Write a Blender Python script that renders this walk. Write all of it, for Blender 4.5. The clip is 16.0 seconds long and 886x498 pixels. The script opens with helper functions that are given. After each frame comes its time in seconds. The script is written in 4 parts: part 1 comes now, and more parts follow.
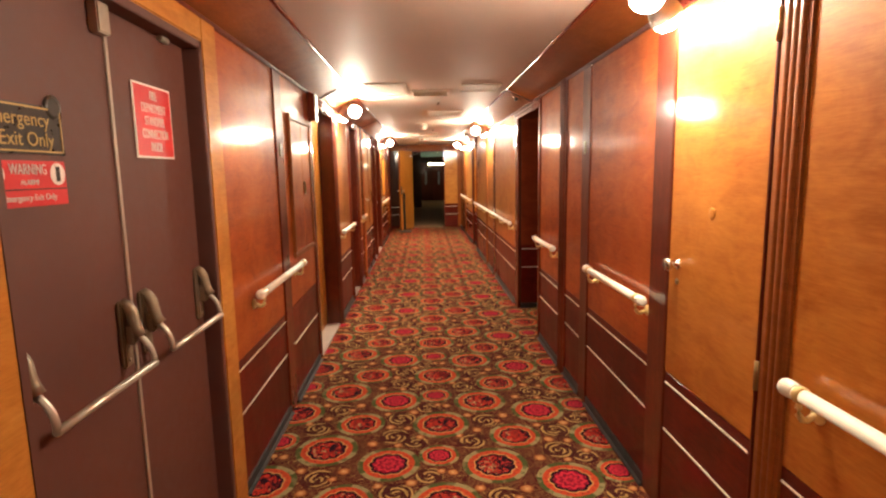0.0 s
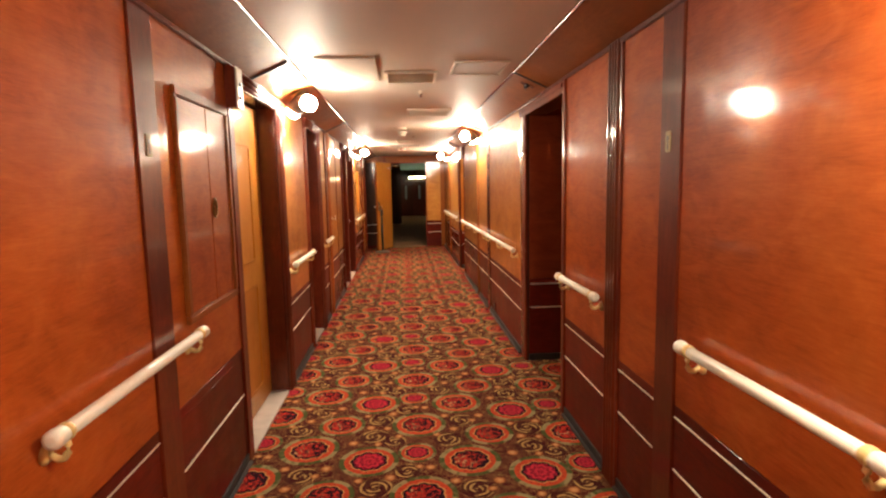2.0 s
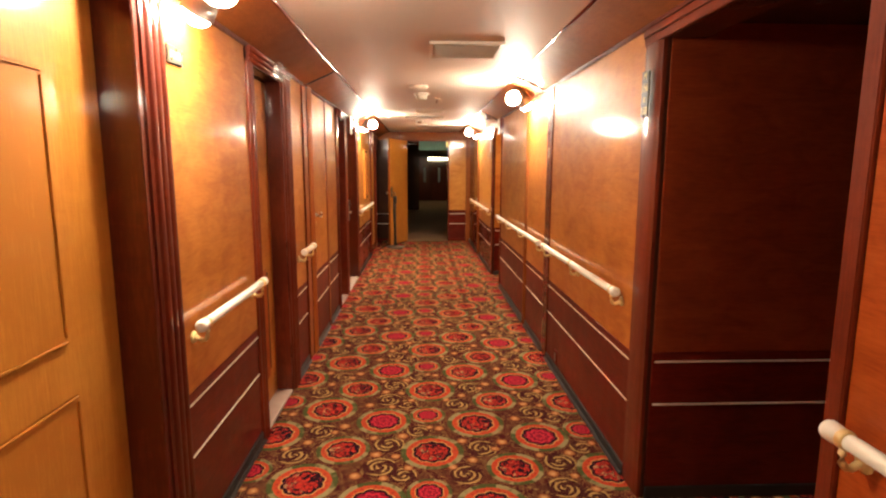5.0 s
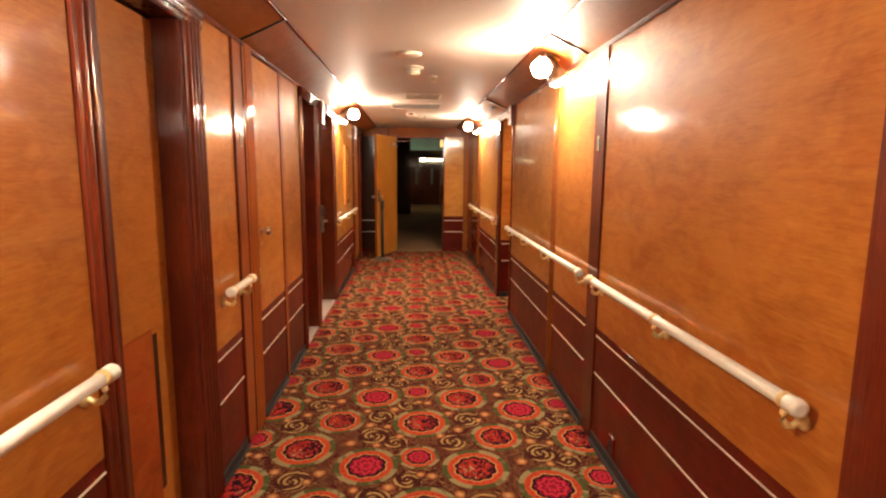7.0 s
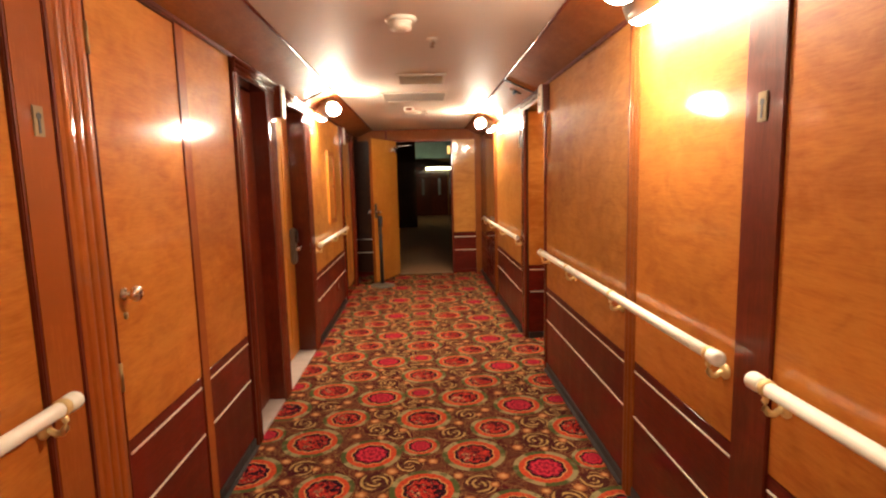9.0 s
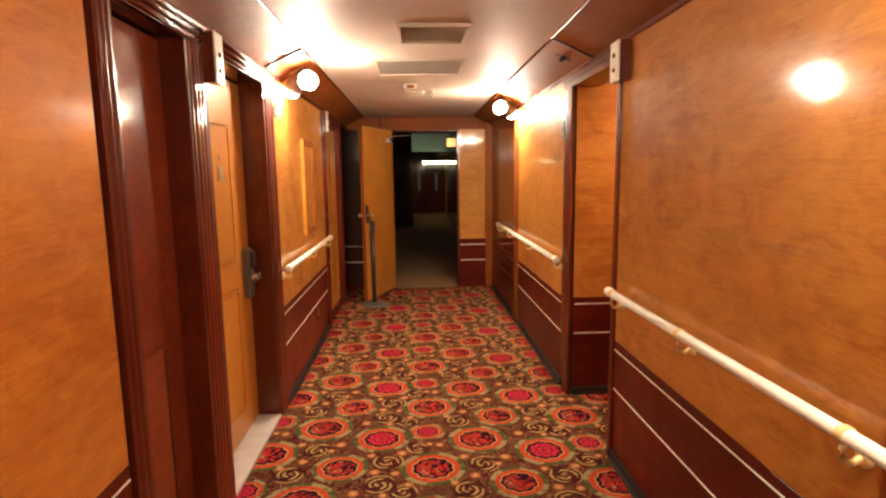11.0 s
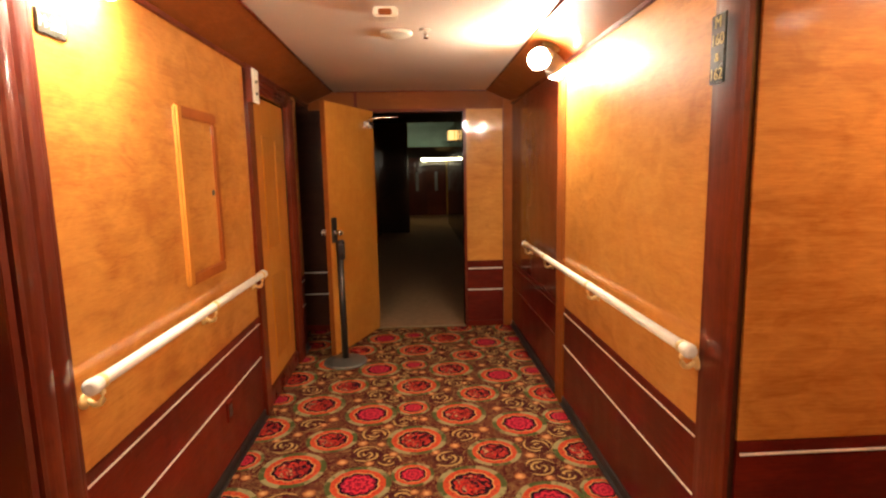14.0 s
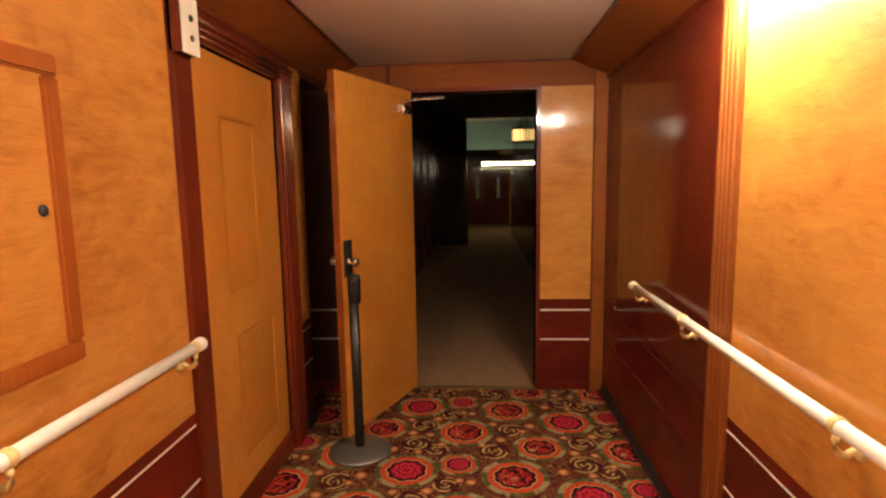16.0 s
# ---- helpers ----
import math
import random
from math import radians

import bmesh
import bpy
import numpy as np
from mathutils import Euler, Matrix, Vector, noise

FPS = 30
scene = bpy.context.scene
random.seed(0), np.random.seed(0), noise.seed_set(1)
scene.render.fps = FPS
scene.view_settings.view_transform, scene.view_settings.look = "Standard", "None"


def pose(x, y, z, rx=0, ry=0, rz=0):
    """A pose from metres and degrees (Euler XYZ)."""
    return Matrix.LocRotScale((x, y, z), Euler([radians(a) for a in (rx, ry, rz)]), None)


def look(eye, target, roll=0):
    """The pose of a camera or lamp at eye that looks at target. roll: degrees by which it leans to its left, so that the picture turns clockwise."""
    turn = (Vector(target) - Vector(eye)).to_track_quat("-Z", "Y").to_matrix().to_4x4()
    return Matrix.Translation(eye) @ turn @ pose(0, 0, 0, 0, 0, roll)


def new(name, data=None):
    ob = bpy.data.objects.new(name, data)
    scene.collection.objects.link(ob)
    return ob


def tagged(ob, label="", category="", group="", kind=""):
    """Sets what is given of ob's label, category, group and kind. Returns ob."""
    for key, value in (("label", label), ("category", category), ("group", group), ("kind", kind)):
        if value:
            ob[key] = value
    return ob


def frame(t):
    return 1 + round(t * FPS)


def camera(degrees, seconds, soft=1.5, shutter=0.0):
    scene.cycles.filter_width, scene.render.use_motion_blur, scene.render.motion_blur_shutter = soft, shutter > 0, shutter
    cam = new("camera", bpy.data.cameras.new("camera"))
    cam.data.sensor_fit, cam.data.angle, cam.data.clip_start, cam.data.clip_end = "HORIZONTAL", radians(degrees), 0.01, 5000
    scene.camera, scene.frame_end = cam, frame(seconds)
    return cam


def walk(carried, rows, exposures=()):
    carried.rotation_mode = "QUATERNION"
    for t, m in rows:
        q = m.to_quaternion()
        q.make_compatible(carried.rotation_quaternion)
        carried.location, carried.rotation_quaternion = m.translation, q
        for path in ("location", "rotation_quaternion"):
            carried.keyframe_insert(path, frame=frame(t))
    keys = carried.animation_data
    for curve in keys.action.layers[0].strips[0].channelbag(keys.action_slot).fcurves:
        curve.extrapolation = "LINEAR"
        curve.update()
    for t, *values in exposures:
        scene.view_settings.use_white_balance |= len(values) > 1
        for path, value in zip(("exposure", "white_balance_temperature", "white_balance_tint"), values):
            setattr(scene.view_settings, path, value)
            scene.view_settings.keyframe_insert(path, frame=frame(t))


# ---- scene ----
cam = camera(79.0, 16.0, soft=2.3)
PATH = [
    (0, (-0.072, 0.438, 1.473), (-0.004, 2.417, 1.189), -1.0),
    (0.5, (-0.051, 0.802, 1.485), (-0.001, 2.784, 1.219), -2.4),
    (1, (-0.043, 1.114, 1.473), (0.05, 3.093, 1.195), -0.2),
    (1.5, (-0.07, 1.459, 1.481), (0.086, 3.44, 1.259), -0.9),
    (2, (-0.057, 1.79, 1.459), (0.084, 3.771, 1.226), -1.1),
    (2.5, (-0.036, 2.133, 1.467), (0.094, 4.113, 1.222), -0.2),
    (3, (-0.057, 2.474, 1.457), (0.051, 4.458, 1.23), -1.9),
    (3.2, (-0.072, 2.613, 1.468), (0.032, 4.599, 1.257), -1.4),
    (5.3, (-0.04, 4.07, 1.482), (0.038, 6.046, 1.179), 0.2),
    (5.5, (-0.03, 4.204, 1.48), (0.027, 6.187, 1.231), -0.5),
    (6, (-0.015, 4.506, 1.482), (0.016, 6.49, 1.236), -0.0),
    (6.5, (-0.017, 4.83, 1.468), (0.074, 6.815, 1.233), -0.5),
    (7, (-0.046, 5.177, 1.452), (0.063, 7.153, 1.163), 0.5),
    (7.5, (-0.019, 5.533, 1.463), (0.061, 7.516, 1.217), -0.0),
    (8, (0.009, 5.846, 1.446), (0.061, 7.831, 1.207), -0.9),
    (8.5, (0.0, 6.211, 1.449), (0.111, 8.19, 1.189), -1.2),
    (9, (0.029, 6.588, 1.431), (0.1, 8.57, 1.177), -1.4),
    (9.5, (0.033, 6.925, 1.435), (0.076, 8.907, 1.171), -0.5),
    (9.7, (0.012, 7.066, 1.43), (0.09, 9.05, 1.188), -0.1),
    (11.8, (-0.064, 8.357, 1.5), (0.026, 10.329, 1.179), -1.0),
    (12, (-0.043, 8.483, 1.479), (0.039, 10.454, 1.15), -0.9),
    (12.5, (-0.024, 8.825, 1.483), (0.088, 10.796, 1.161), -1.5),
    (13, (-0.003, 9.147, 1.476), (0.128, 11.114, 1.136), 0.4),
    (13.5, (-0.005, 9.488, 1.481), (0.186, 11.461, 1.212), -1.9),
    (14, (0.033, 9.83, 1.463), (0.127, 11.808, 1.182), -1.1),
    (14.5, (0.097, 10.175, 1.453), (0.02, 12.151, 1.155), -1.2),
    (15, (0.064, 10.548, 1.45), (0.044, 12.529, 1.17), -0.1),
    (15.5, (0.06, 10.888, 1.435), (0.015, 12.86, 1.104), -0.7),
    (16, (0.09, 11.228, 1.446), (-0.042, 13.207, 1.191), -0.95),
]
walk(cam, [(t, look(eye, target, roll)) for t, eye, target, roll in PATH], [(0, 0.22), (3, 0.12), (5.5, 0.2), (6.5, 0.1), (8, 0.0), (16, 0.0)])

# ---- light: a closed corridor inside a ship, lit by its own lamps ----
world = bpy.data.worlds.new("world")
scene.world = world
world.use_nodes = True
world.node_tree.nodes["Background"].inputs[0].default_value = (0.02, 0.015, 0.012, 1)
world.node_tree.nodes["Background"].inputs[1].default_value = 0.3
BULB_POWER = 615.0
BULB_COLOUR = (1.0, 0.835, 0.63)

# ---- plan, in metres ----
HALF = 0.925          # corridor half width
CEIL = 2.20           # flat ceiling
COVE_X, COVE_Z = 0.69, 2.09   # the sloped cove runs from (HALF, COVE_Z) to (COVE_X, CEIL)
Y0, END = -4.0, 14.83
LINE1, LINE2 = 0.59, 0.385


# ---- materials ----
class Nodes:
    """Short hand for node trees."""

    def __init__(self, name):
        self.mat = bpy.data.materials.new(name)
        self.mat.use_nodes = True
        self.tree = self.mat.node_tree
        self.bsdf = self.tree.nodes["Principled BSDF"]

    def put(self, socket, value):
        if isinstance(value, bpy.types.NodeSocket):
            self.tree.links.new(value, socket)
        else:
            socket.default_value = value

    def math(self, op, a, b=0.0, c=0.0):
        n = self.tree.nodes.new("ShaderNodeMath")
        n.operation = op
        for k, v in enumerate((a, b, c)):
            self.put(n.inputs[k], v)
        return n.outputs[0]

    def vec(self, op, a, b=(0, 0, 0)):
        n = self.tree.nodes.new("ShaderNodeVectorMath")
        n.operation = op
        self.put(n.inputs[0], a)
        self.put(n.inputs[1], b)
        return n.outputs[0]

    def position(self):
        return self.tree.nodes.new("ShaderNodeNewGeometry").outputs["Position"]

    def random(self):
        return self.tree.nodes.new("ShaderNodeObjectInfo").outputs["Random"]

    def shifted(self, amount=7.0):
        """The place in the world, moved by a chance amount for each object."""
        comb = self.tree.nodes.new("ShaderNodeCombineXYZ")
        r = self.math("MULTIPLY", self.random(), amount)
        for k in range(3):
            self.put(comb.inputs[k], r)
        return self.vec("ADD", self.position(), comb.outputs[0])

    def noise(self, vector, scale, detail=4.0, rough=0.55, distortion=0.0):
        n = self.tree.nodes.new("ShaderNodeTexNoise")
        self.put(n.inputs["Vector"], vector)
        n.inputs["Scale"].default_value = scale
        n.inputs["Detail"].default_value = detail
        n.inputs["Roughness"].default_value = rough
        n.inputs["Distortion"].default_value = distortion
        return n.outputs[0]

    def ramp(self, fac, stops):
        n = self.tree.nodes.new("ShaderNodeValToRGB")
        self.put(n.inputs[0], fac)
        els = n.color_ramp.elements
        while len(els) < len(stops):
            els.new(0.5)
        for e, (p, c) in zip(els, stops):
            e.position, e.color = p, (*c, 1) if len(c) == 3 else c
        return n.outputs[0]

    def mix(self, fac, a, b, blend="MIX"):
        n = self.tree.nodes.new("ShaderNodeMix")
        n.data_type, n.blend_type = "RGBA", blend
        self.put(n.inputs[0], fac)
        self.put(n.inputs[6], (*a, 1) if isinstance(a, tuple) else a)
        self.put(n.inputs[7], (*b, 1) if isinstance(b, tuple) else b)
        return n.outputs[2]

    def bump(self, height, strength, distance=0.002):
        n = self.tree.nodes.new("ShaderNodeBump")
        n.inputs["Strength"].default_value = strength
        n.inputs["Distance"].default_value = distance
        self.put(n.inputs["Height"], height)
        self.put(self.bsdf.inputs["Normal"], n.outputs[0])

    def set(self, **values):
        for key, value in values.items():
            self.put(self.bsdf.inputs[key.replace("_", " ")], (*value, 1) if isinstance(value, tuple) and len(value) == 3 else value)
        return self


def plain(name, colour, rough=0.5, metal=0.0, vary=0.15, scale=30.0, bump=0.1):
    n = Nodes(name)
    p = n.position()
    a, b = n.noise(p, scale), n.noise(p, scale / 9)
    f = n.math("MULTIPLY", n.math("ADD", a, b), 0.5)
    dark, light = tuple(c * (1 - vary) for c in colour), tuple(min(1, c * (1 + vary)) for c in colour)
    n.set(Base_Color=n.ramp(f, [(0.3, dark), (0.7, light)]), Metallic=metal,
          Roughness=n.math("ADD", n.math("MULTIPLY", a, 0.25), rough - 0.125))
    if bump:
        n.bump(a, bump)
    return n.mat


def veneer(name, dark, mid, light, rough=0.22, stretch=(2.2, 2.2, 26.0), coat=0.8, figure=0.5, wear=0.35, bump=0.14):
    """Lacquered veneer: broad bands, fine grain, soft flecks, and a worn varnish."""
    n = Nodes(name)
    p = n.shifted()
    grain = n.noise(n.vec("MULTIPLY", p, stretch), 1.6, 6.0, 0.62, 1.2)
    fine = n.noise(n.vec("MULTIPLY", p, tuple(9 * q for q in stretch)), 1.0, 3.0, 0.6)
    mottle = n.noise(n.vec("MULTIPLY", p, (0.8, 0.8, 1.5)), 6.5, 5.0, 0.62, 1.1)
    broad = n.noise(p, 1.3, 2.0)
    f = n.math("ADD", n.math("MULTIPLY", grain, 0.24), n.math("MULTIPLY", mottle, figure * 0.8))
    f = n.math("ADD", f, n.math("MULTIPLY", fine, 0.26))
    f = n.math("ADD", f, n.math("ADD", n.math("MULTIPLY", n.math("SUBTRACT", broad, 0.5), 0.5), 0.04))
    f = n.math("ADD", f, n.math("MULTIPLY", n.math("SUBTRACT", n.random(), 0.5), 0.10))
    base = n.ramp(f, [(0.35, dark), (0.54, mid), (0.75, light)])
    scuff = n.ramp(n.noise(p, 2.3, 6.0, 0.68, 0.4), [(0.52, (0, 0, 0)), (0.70, (1, 1, 1))])
    base = n.mix(n.math("MULTIPLY", scuff, wear), base, dark)
    smear = n.noise(n.vec("MULTIPLY", p, (5.0, 5.0, 1.2)), 2.0, 4.0, 0.6)
    n.set(Base_Color=base, Roughness=n.math("ADD", n.math("MULTIPLY", smear, 0.2), rough + 0.2), Specular_IOR_Level=0.12,
          Coat_Weight=coat, Coat_Roughness=n.math("ADD", n.math("MULTIPLY", smear, 0.15), 0.02))
    n.bump(n.math("ADD", n.math("MULTIPLY", broad, 2.0), n.math("MULTIPLY", mottle, 0.25)), bump, 0.006)
    return n.mat


MAPLE = veneer("maple_veneer", (0.345, 0.114, 0.017), (0.51, 0.208, 0.038), (0.635, 0.288, 0.060), figure=0.6, wear=0.28)
# redder copy of MAPLE: weaker direct lamplight is put into its colour
LESS_LIT_MAPLE = veneer("less_lit_maple_veneer", (0.36, 0.103, 0.014), (0.51, 0.181, 0.029), (0.62, 0.255, 0.049), figure=0.55, wear=0.25)
OLD_MAPLE = veneer("reddened_maple_veneer", (0.25, 0.037, 0.005), (0.40, 0.079, 0.011), (0.51, 0.128, 0.020), figure=0.6, wear=0.28)
RED = veneer("red_wainscot_veneer", (0.080, 0.006, 0.0025), (0.150, 0.0118, 0.0035), (0.21, 0.021, 0.006), rough=0.3, coat=0.5, figure=0.35, wear=0.2)
MAHOGANY = veneer("mahogany_trim", (0.088, 0.011, 0.004), (0.168, 0.0235, 0.007), (0.25, 0.043, 0.012), rough=0.2, stretch=(16.0, 16.0, 1.4), coat=0.9, figure=0.3, wear=0.15, bump=0.03)
COVE = veneer("cove_veneer", (0.20, 0.055, 0.011), (0.28, 0.083, 0.017), (0.35, 0.115, 0.026), rough=0.28, figure=0.3, coat=0.18, bump=0.03)
DOOR_WOOD = veneer("door_veneer", (0.48, 0.178, 0.025), (0.62, 0.262, 0.042), (0.72, 0.335, 0.068), stretch=(22.0, 22.0, 1.6), figure=0.3, bump=0.08)
POST_WOOD = veneer("orange_post_veneer", (0.28, 0.066, 0.010), (0.38, 0.108, 0.017), (0.47, 0.155, 0.027), stretch=(16.0, 16.0, 1.4), figure=0.3, wear=0.2, bump=0.03)
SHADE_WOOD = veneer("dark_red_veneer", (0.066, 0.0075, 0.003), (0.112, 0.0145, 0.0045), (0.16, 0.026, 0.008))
# red veneer darkened for the shade in the first passage and door_3
SHADED_RED_WOOD = veneer("shaded_red_veneer", (0.13, 0.019, 0.006), (0.21, 0.034, 0.009), (0.28, 0.054, 0.014))
# dark panelling; also carries shade in the end corner and along panel edges
DARK_AND_SHADED_WOOD = veneer("dark_and_shaded_panelling", (0.04, 0.014, 0.008), (0.06, 0.02, 0.01), (0.085, 0.03, 0.014), rough=0.25, bump=0.05)
BROWN_STEEL = plain("brown_painted_steel", (0.098, 0.034, 0.025), 0.58, vary=0.12, bump=0.15)
SILVER = plain("aluminium_strip", (0.78, 0.70, 0.57), 0.38, 0.25)
CHROME = plain("satin_chrome", (0.78, 0.75, 0.70), 0.26, 1.0, vary=0.06)
DULL_BRASS = plain("dull_brass", (0.25, 0.17, 0.08), 0.55, 0.4)
OLD_BRASS = plain("old_brass", (0.34, 0.23, 0.10), 0.4, 0.8)
PUSHBAR = plain("worn_steel", (0.50, 0.44, 0.36), 0.38, 0.6)
HOUSING = plain("bronzed_casting", (0.27, 0.22, 0.155), 0.42, 0.5)
CREAM = plain("cream_rail_paint", (0.85, 0.80, 0.68), 0.35, vary=0.08)
CREAM_BRASS = plain("yellowed_bracket_paint", (0.72, 0.52, 0.22), 0.35, 0.1)
WHITE = plain("ceiling_paint", (0.64, 0.56, 0.48), 0.6, vary=0.04, scale=18, bump=0.25)
OFFWHITE = plain("offwhite_plastic", (0.72, 0.66, 0.55), 0.4, vary=0.06)
HATCH_GREY = plain("grey_hatch_paint", (0.33, 0.31, 0.27), 0.5, vary=0.05)
GREY = plain("grey_plastic", (0.30, 0.28, 0.26), 0.35)
GRILLE = plain("grille_dark", (0.16, 0.13, 0.11), 0.5)
BLACK = plain("black_plastic", (0.014, 0.013, 0.013), 0.35)
RUBBER = plain("black_rubber_base", (0.02, 0.018, 0.017), 0.45, vary=0.3)
MARBLE = plain("pale_threshold_stone", (0.52, 0.47, 0.42), 0.35, vary=0.2, scale=14)
IRON = plain("cast_iron_base", (0.17, 0.16, 0.14), 0.4, 0.6, vary=0.25)
SIGN_RED = plain("sign_red", (0.62, 0.03, 0.035), 0.4, vary=0.06)
SIGN_WHITE = plain("sign_white", (0.82, 0.78, 0.74), 0.4, vary=0.04)
SIGN_BLACK = plain("sign_black", (0.03, 0.028, 0.022), 0.3)
GOLD = plain("sign_gold", (0.52, 0.38, 0.14), 0.4, 0.3)
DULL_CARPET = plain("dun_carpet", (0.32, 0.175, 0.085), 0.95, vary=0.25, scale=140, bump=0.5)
TEAL = plain("teal_ceiling_paint", (0.16, 0.27, 0.26), 0.5)
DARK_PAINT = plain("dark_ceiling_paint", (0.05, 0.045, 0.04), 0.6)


def glow(name, colour, power):
    n = Nodes(name)
    n.set(Base_Color=colour, Emission_Color=colour, Emission_Strength=power)
    return n.mat


BULB = glow("lit_bulb", BULB_COLOUR, BULB_POWER)
TUBE_LIGHT = glow("lit_tube", (1.0, 0.88, 0.50), 24.0)
LANTERN_LIGHT = glow("lit_lantern_glass", (1.0, 0.62, 0.20), 1.8)


def carpet():
    """Woven carpet: five kinds of medallion on a leaning lattice, broken scrolls, filigree and berries between them."""
    n = Nodes("medallion_carpet")
    pos = n.position()
    wob = n.noise(pos, 55.0, 2.0)
    sep = n.tree.nodes.new("ShaderNodeSeparateXYZ")
    n.put(sep.inputs[0], pos)
    X = sep.outputs[0]
    # the carpet was stretched a little in the laying
    u = n.math("DIVIDE", n.math("SUBTRACT", sep.outputs[1], 9.3), 1.8)
    Y = n.math("SUBTRACT", sep.outputs[1], n.math("MULTIPLY", n.math("POWER", 2.718, n.math("MULTIPLY", n.math("MULTIPLY", u, u), -1.0)), 0.14))
    AX, AY, BY = 0.882, -0.203, 0.767

    def polar(cx, cy):
        x = n.math("SUBTRACT", X, cx)
        k = n.math("ROUND", n.math("DIVIDE", x, AX))
        dx = n.math("SUBTRACT", x, n.math("MULTIPLY", k, AX))
        y = n.math("SUBTRACT", n.math("SUBTRACT", Y, cy), n.math("MULTIPLY", k, AY))
        j = n.math("ROUND", n.math("DIVIDE", y, BY))
        dy = n.math("SUBTRACT", y, n.math("MULTIPLY", j, BY))
        r = n.math("SQRT", n.math("ADD", n.math("MULTIPLY", dx, dx), n.math("MULTIPLY", dy, dy)))
        return r, n.math("ARCTAN2", dy, dx)

    def under(a, b):
        return n.math("LESS_THAN", a, b)

    def line(value, level, width):
        return under(n.math("ABSOLUTE", n.math("SUBTRACT", value, level)), width)

    fleck = n.noise(pos, 260.0, 2.0)
    blotch = n.noise(pos, 24.0, 3.0)
    gold = n.mix(blotch, (0.10, 0.06, 0.018), (0.60, 0.38, 0.13))
    col = n.mix(blotch, (0.026, 0.003, 0.005), (0.095, 0.0085, 0.011))
    curl = n.noise(pos, 15.0, 1.0, 0.5, 2.2)
    for level, width in ((0.40, 0.016), (0.52, 0.020), (0.63, 0.016)):
        col = n.mix(n.math("MULTIPLY", line(curl, level, width * 0.85), 0.6), col, gold)
    y0 = 13.403
    for cx, cy, size, turn in ((0.617, 0.425, 0.085, 0.0), (0.265, 0.027, 0.082, 2.0), (0.162, 0.555, 0.082, 4.0), (0.647, -0.12, 0.085, 1.0), (0.808, 0.019, 0.070, 3.0), (0.735, 0.354, 0.068, 5.0)):
        r, a = polar(cx, y0 + cy)
        band = n.math("SINE", n.math("ADD", n.math("ADD", n.math("MULTIPLY", r, 215.0), a), n.math("ADD", turn, n.math("MULTIPLY", wob, 3.0))))
        cut = n.math("GREATER_THAN", n.math("SINE", n.math("ADD", n.math("ADD", n.math("MULTIPLY", a, 2.0), turn * 3.0), n.math("MULTIPLY", r, 60.0))), -0.45)
        inside = under(r, size)
        col = n.mix(n.math("MULTIPLY", inside, 0.75), col, (0.040, 0.005, 0.008))
        on = n.math("MULTIPLY", n.math("MULTIPLY", n.math("GREATER_THAN", band, 0.12), cut), inside)
        col = n.mix(on, col, gold)
    berries = ((0.5, 0.355, 0.030), (0.382, 0.088, 0.031), (0.044, 0.249, 0.027), (0.206, 0.68, 0.028), (0.72, -0.034, 0.030), (0.588, 0.545, 0.029),
               (0.69, 0.525, 0.024), (0.165, 0.106, 0.027), (0.76, 0.415, 0.025), (0.335, 0.02, 0.022), (0.10, 0.62, 0.024), (0.56, -0.05, 0.024), (0.87, 0.06, 0.022), (0.64, 0.33, 0.023))
    for cx, cy, size in berries:
        r, a = polar(cx, y0 + cy)
        r = n.math("ADD", r, n.math("MULTIPLY", n.math("SUBTRACT", wob, 0.5), 0.024))
        size *= 1.12
        col = n.mix(under(r, size), col, n.ramp(n.math("DIVIDE", r, size), [(0.0, (0.58, 0.33, 0.14)), (0.6, (0.36, 0.14, 0.045)), (1.0, (0.09, 0.02, 0.01))]))
    for cx, cy, size, flower, petals in ((0.0, 0.0, 0.137, 0, 10), (-0.02, 0.415, 0.088, 1, 8), (0.26, 0.305, 0.137, 0, 10), (-0.28, 0.347, 0.132, 1, 9), (0.41, 0.60, 0.117, 0, 9)):
        r, a = polar(cx, y0 + cy)
        q = n.math("DIVIDE", r, size)
        q = n.math("ADD", q, n.math("MULTIPLY", n.math("SUBTRACT", wob, 0.5), 0.09))
        lobes = n.math("MULTIPLY", n.math("ABSOLUTE", n.math("SINE", n.math("MULTIPLY", a, petals / 2))), 0.08)
        w = n.math("SUBTRACT", q, lobes)
        ring = n.mix(n.math("GREATER_THAN", n.math("SINE", n.math("ADD", n.math("MULTIPLY", a, 4.0), 0.9)), 0.0), (0.25, 0.22, 0.10), (0.062, 0.075, 0.022))
        col = n.mix(under(q, 1.21), col, n.mix(n.math("GREATER_THAN", blotch, 0.58), ring, (0.13, 0.12, 0.05)))
        dots = n.math("GREATER_THAN", n.math("SINE", n.math("MULTIPLY", a, 22.0)), 0.75)
        dots = n.math("MULTIPLY", dots, line(q, 0.87, 0.05))
        red = n.mix(n.math("MULTIPLY", dots, 0.7), n.mix(blotch, (0.36, 0.030, 0.014), (0.52, 0.085, 0.028)), (0.11, 0.015, 0.015))
        col = n.mix(under(q, 1.0), col, red)
        col = n.mix(under(w, 0.735), col, (0.52, 0.26, 0.09))
        col = n.mix(under(w, 0.685), col, (0.020, 0.004, 0.010))
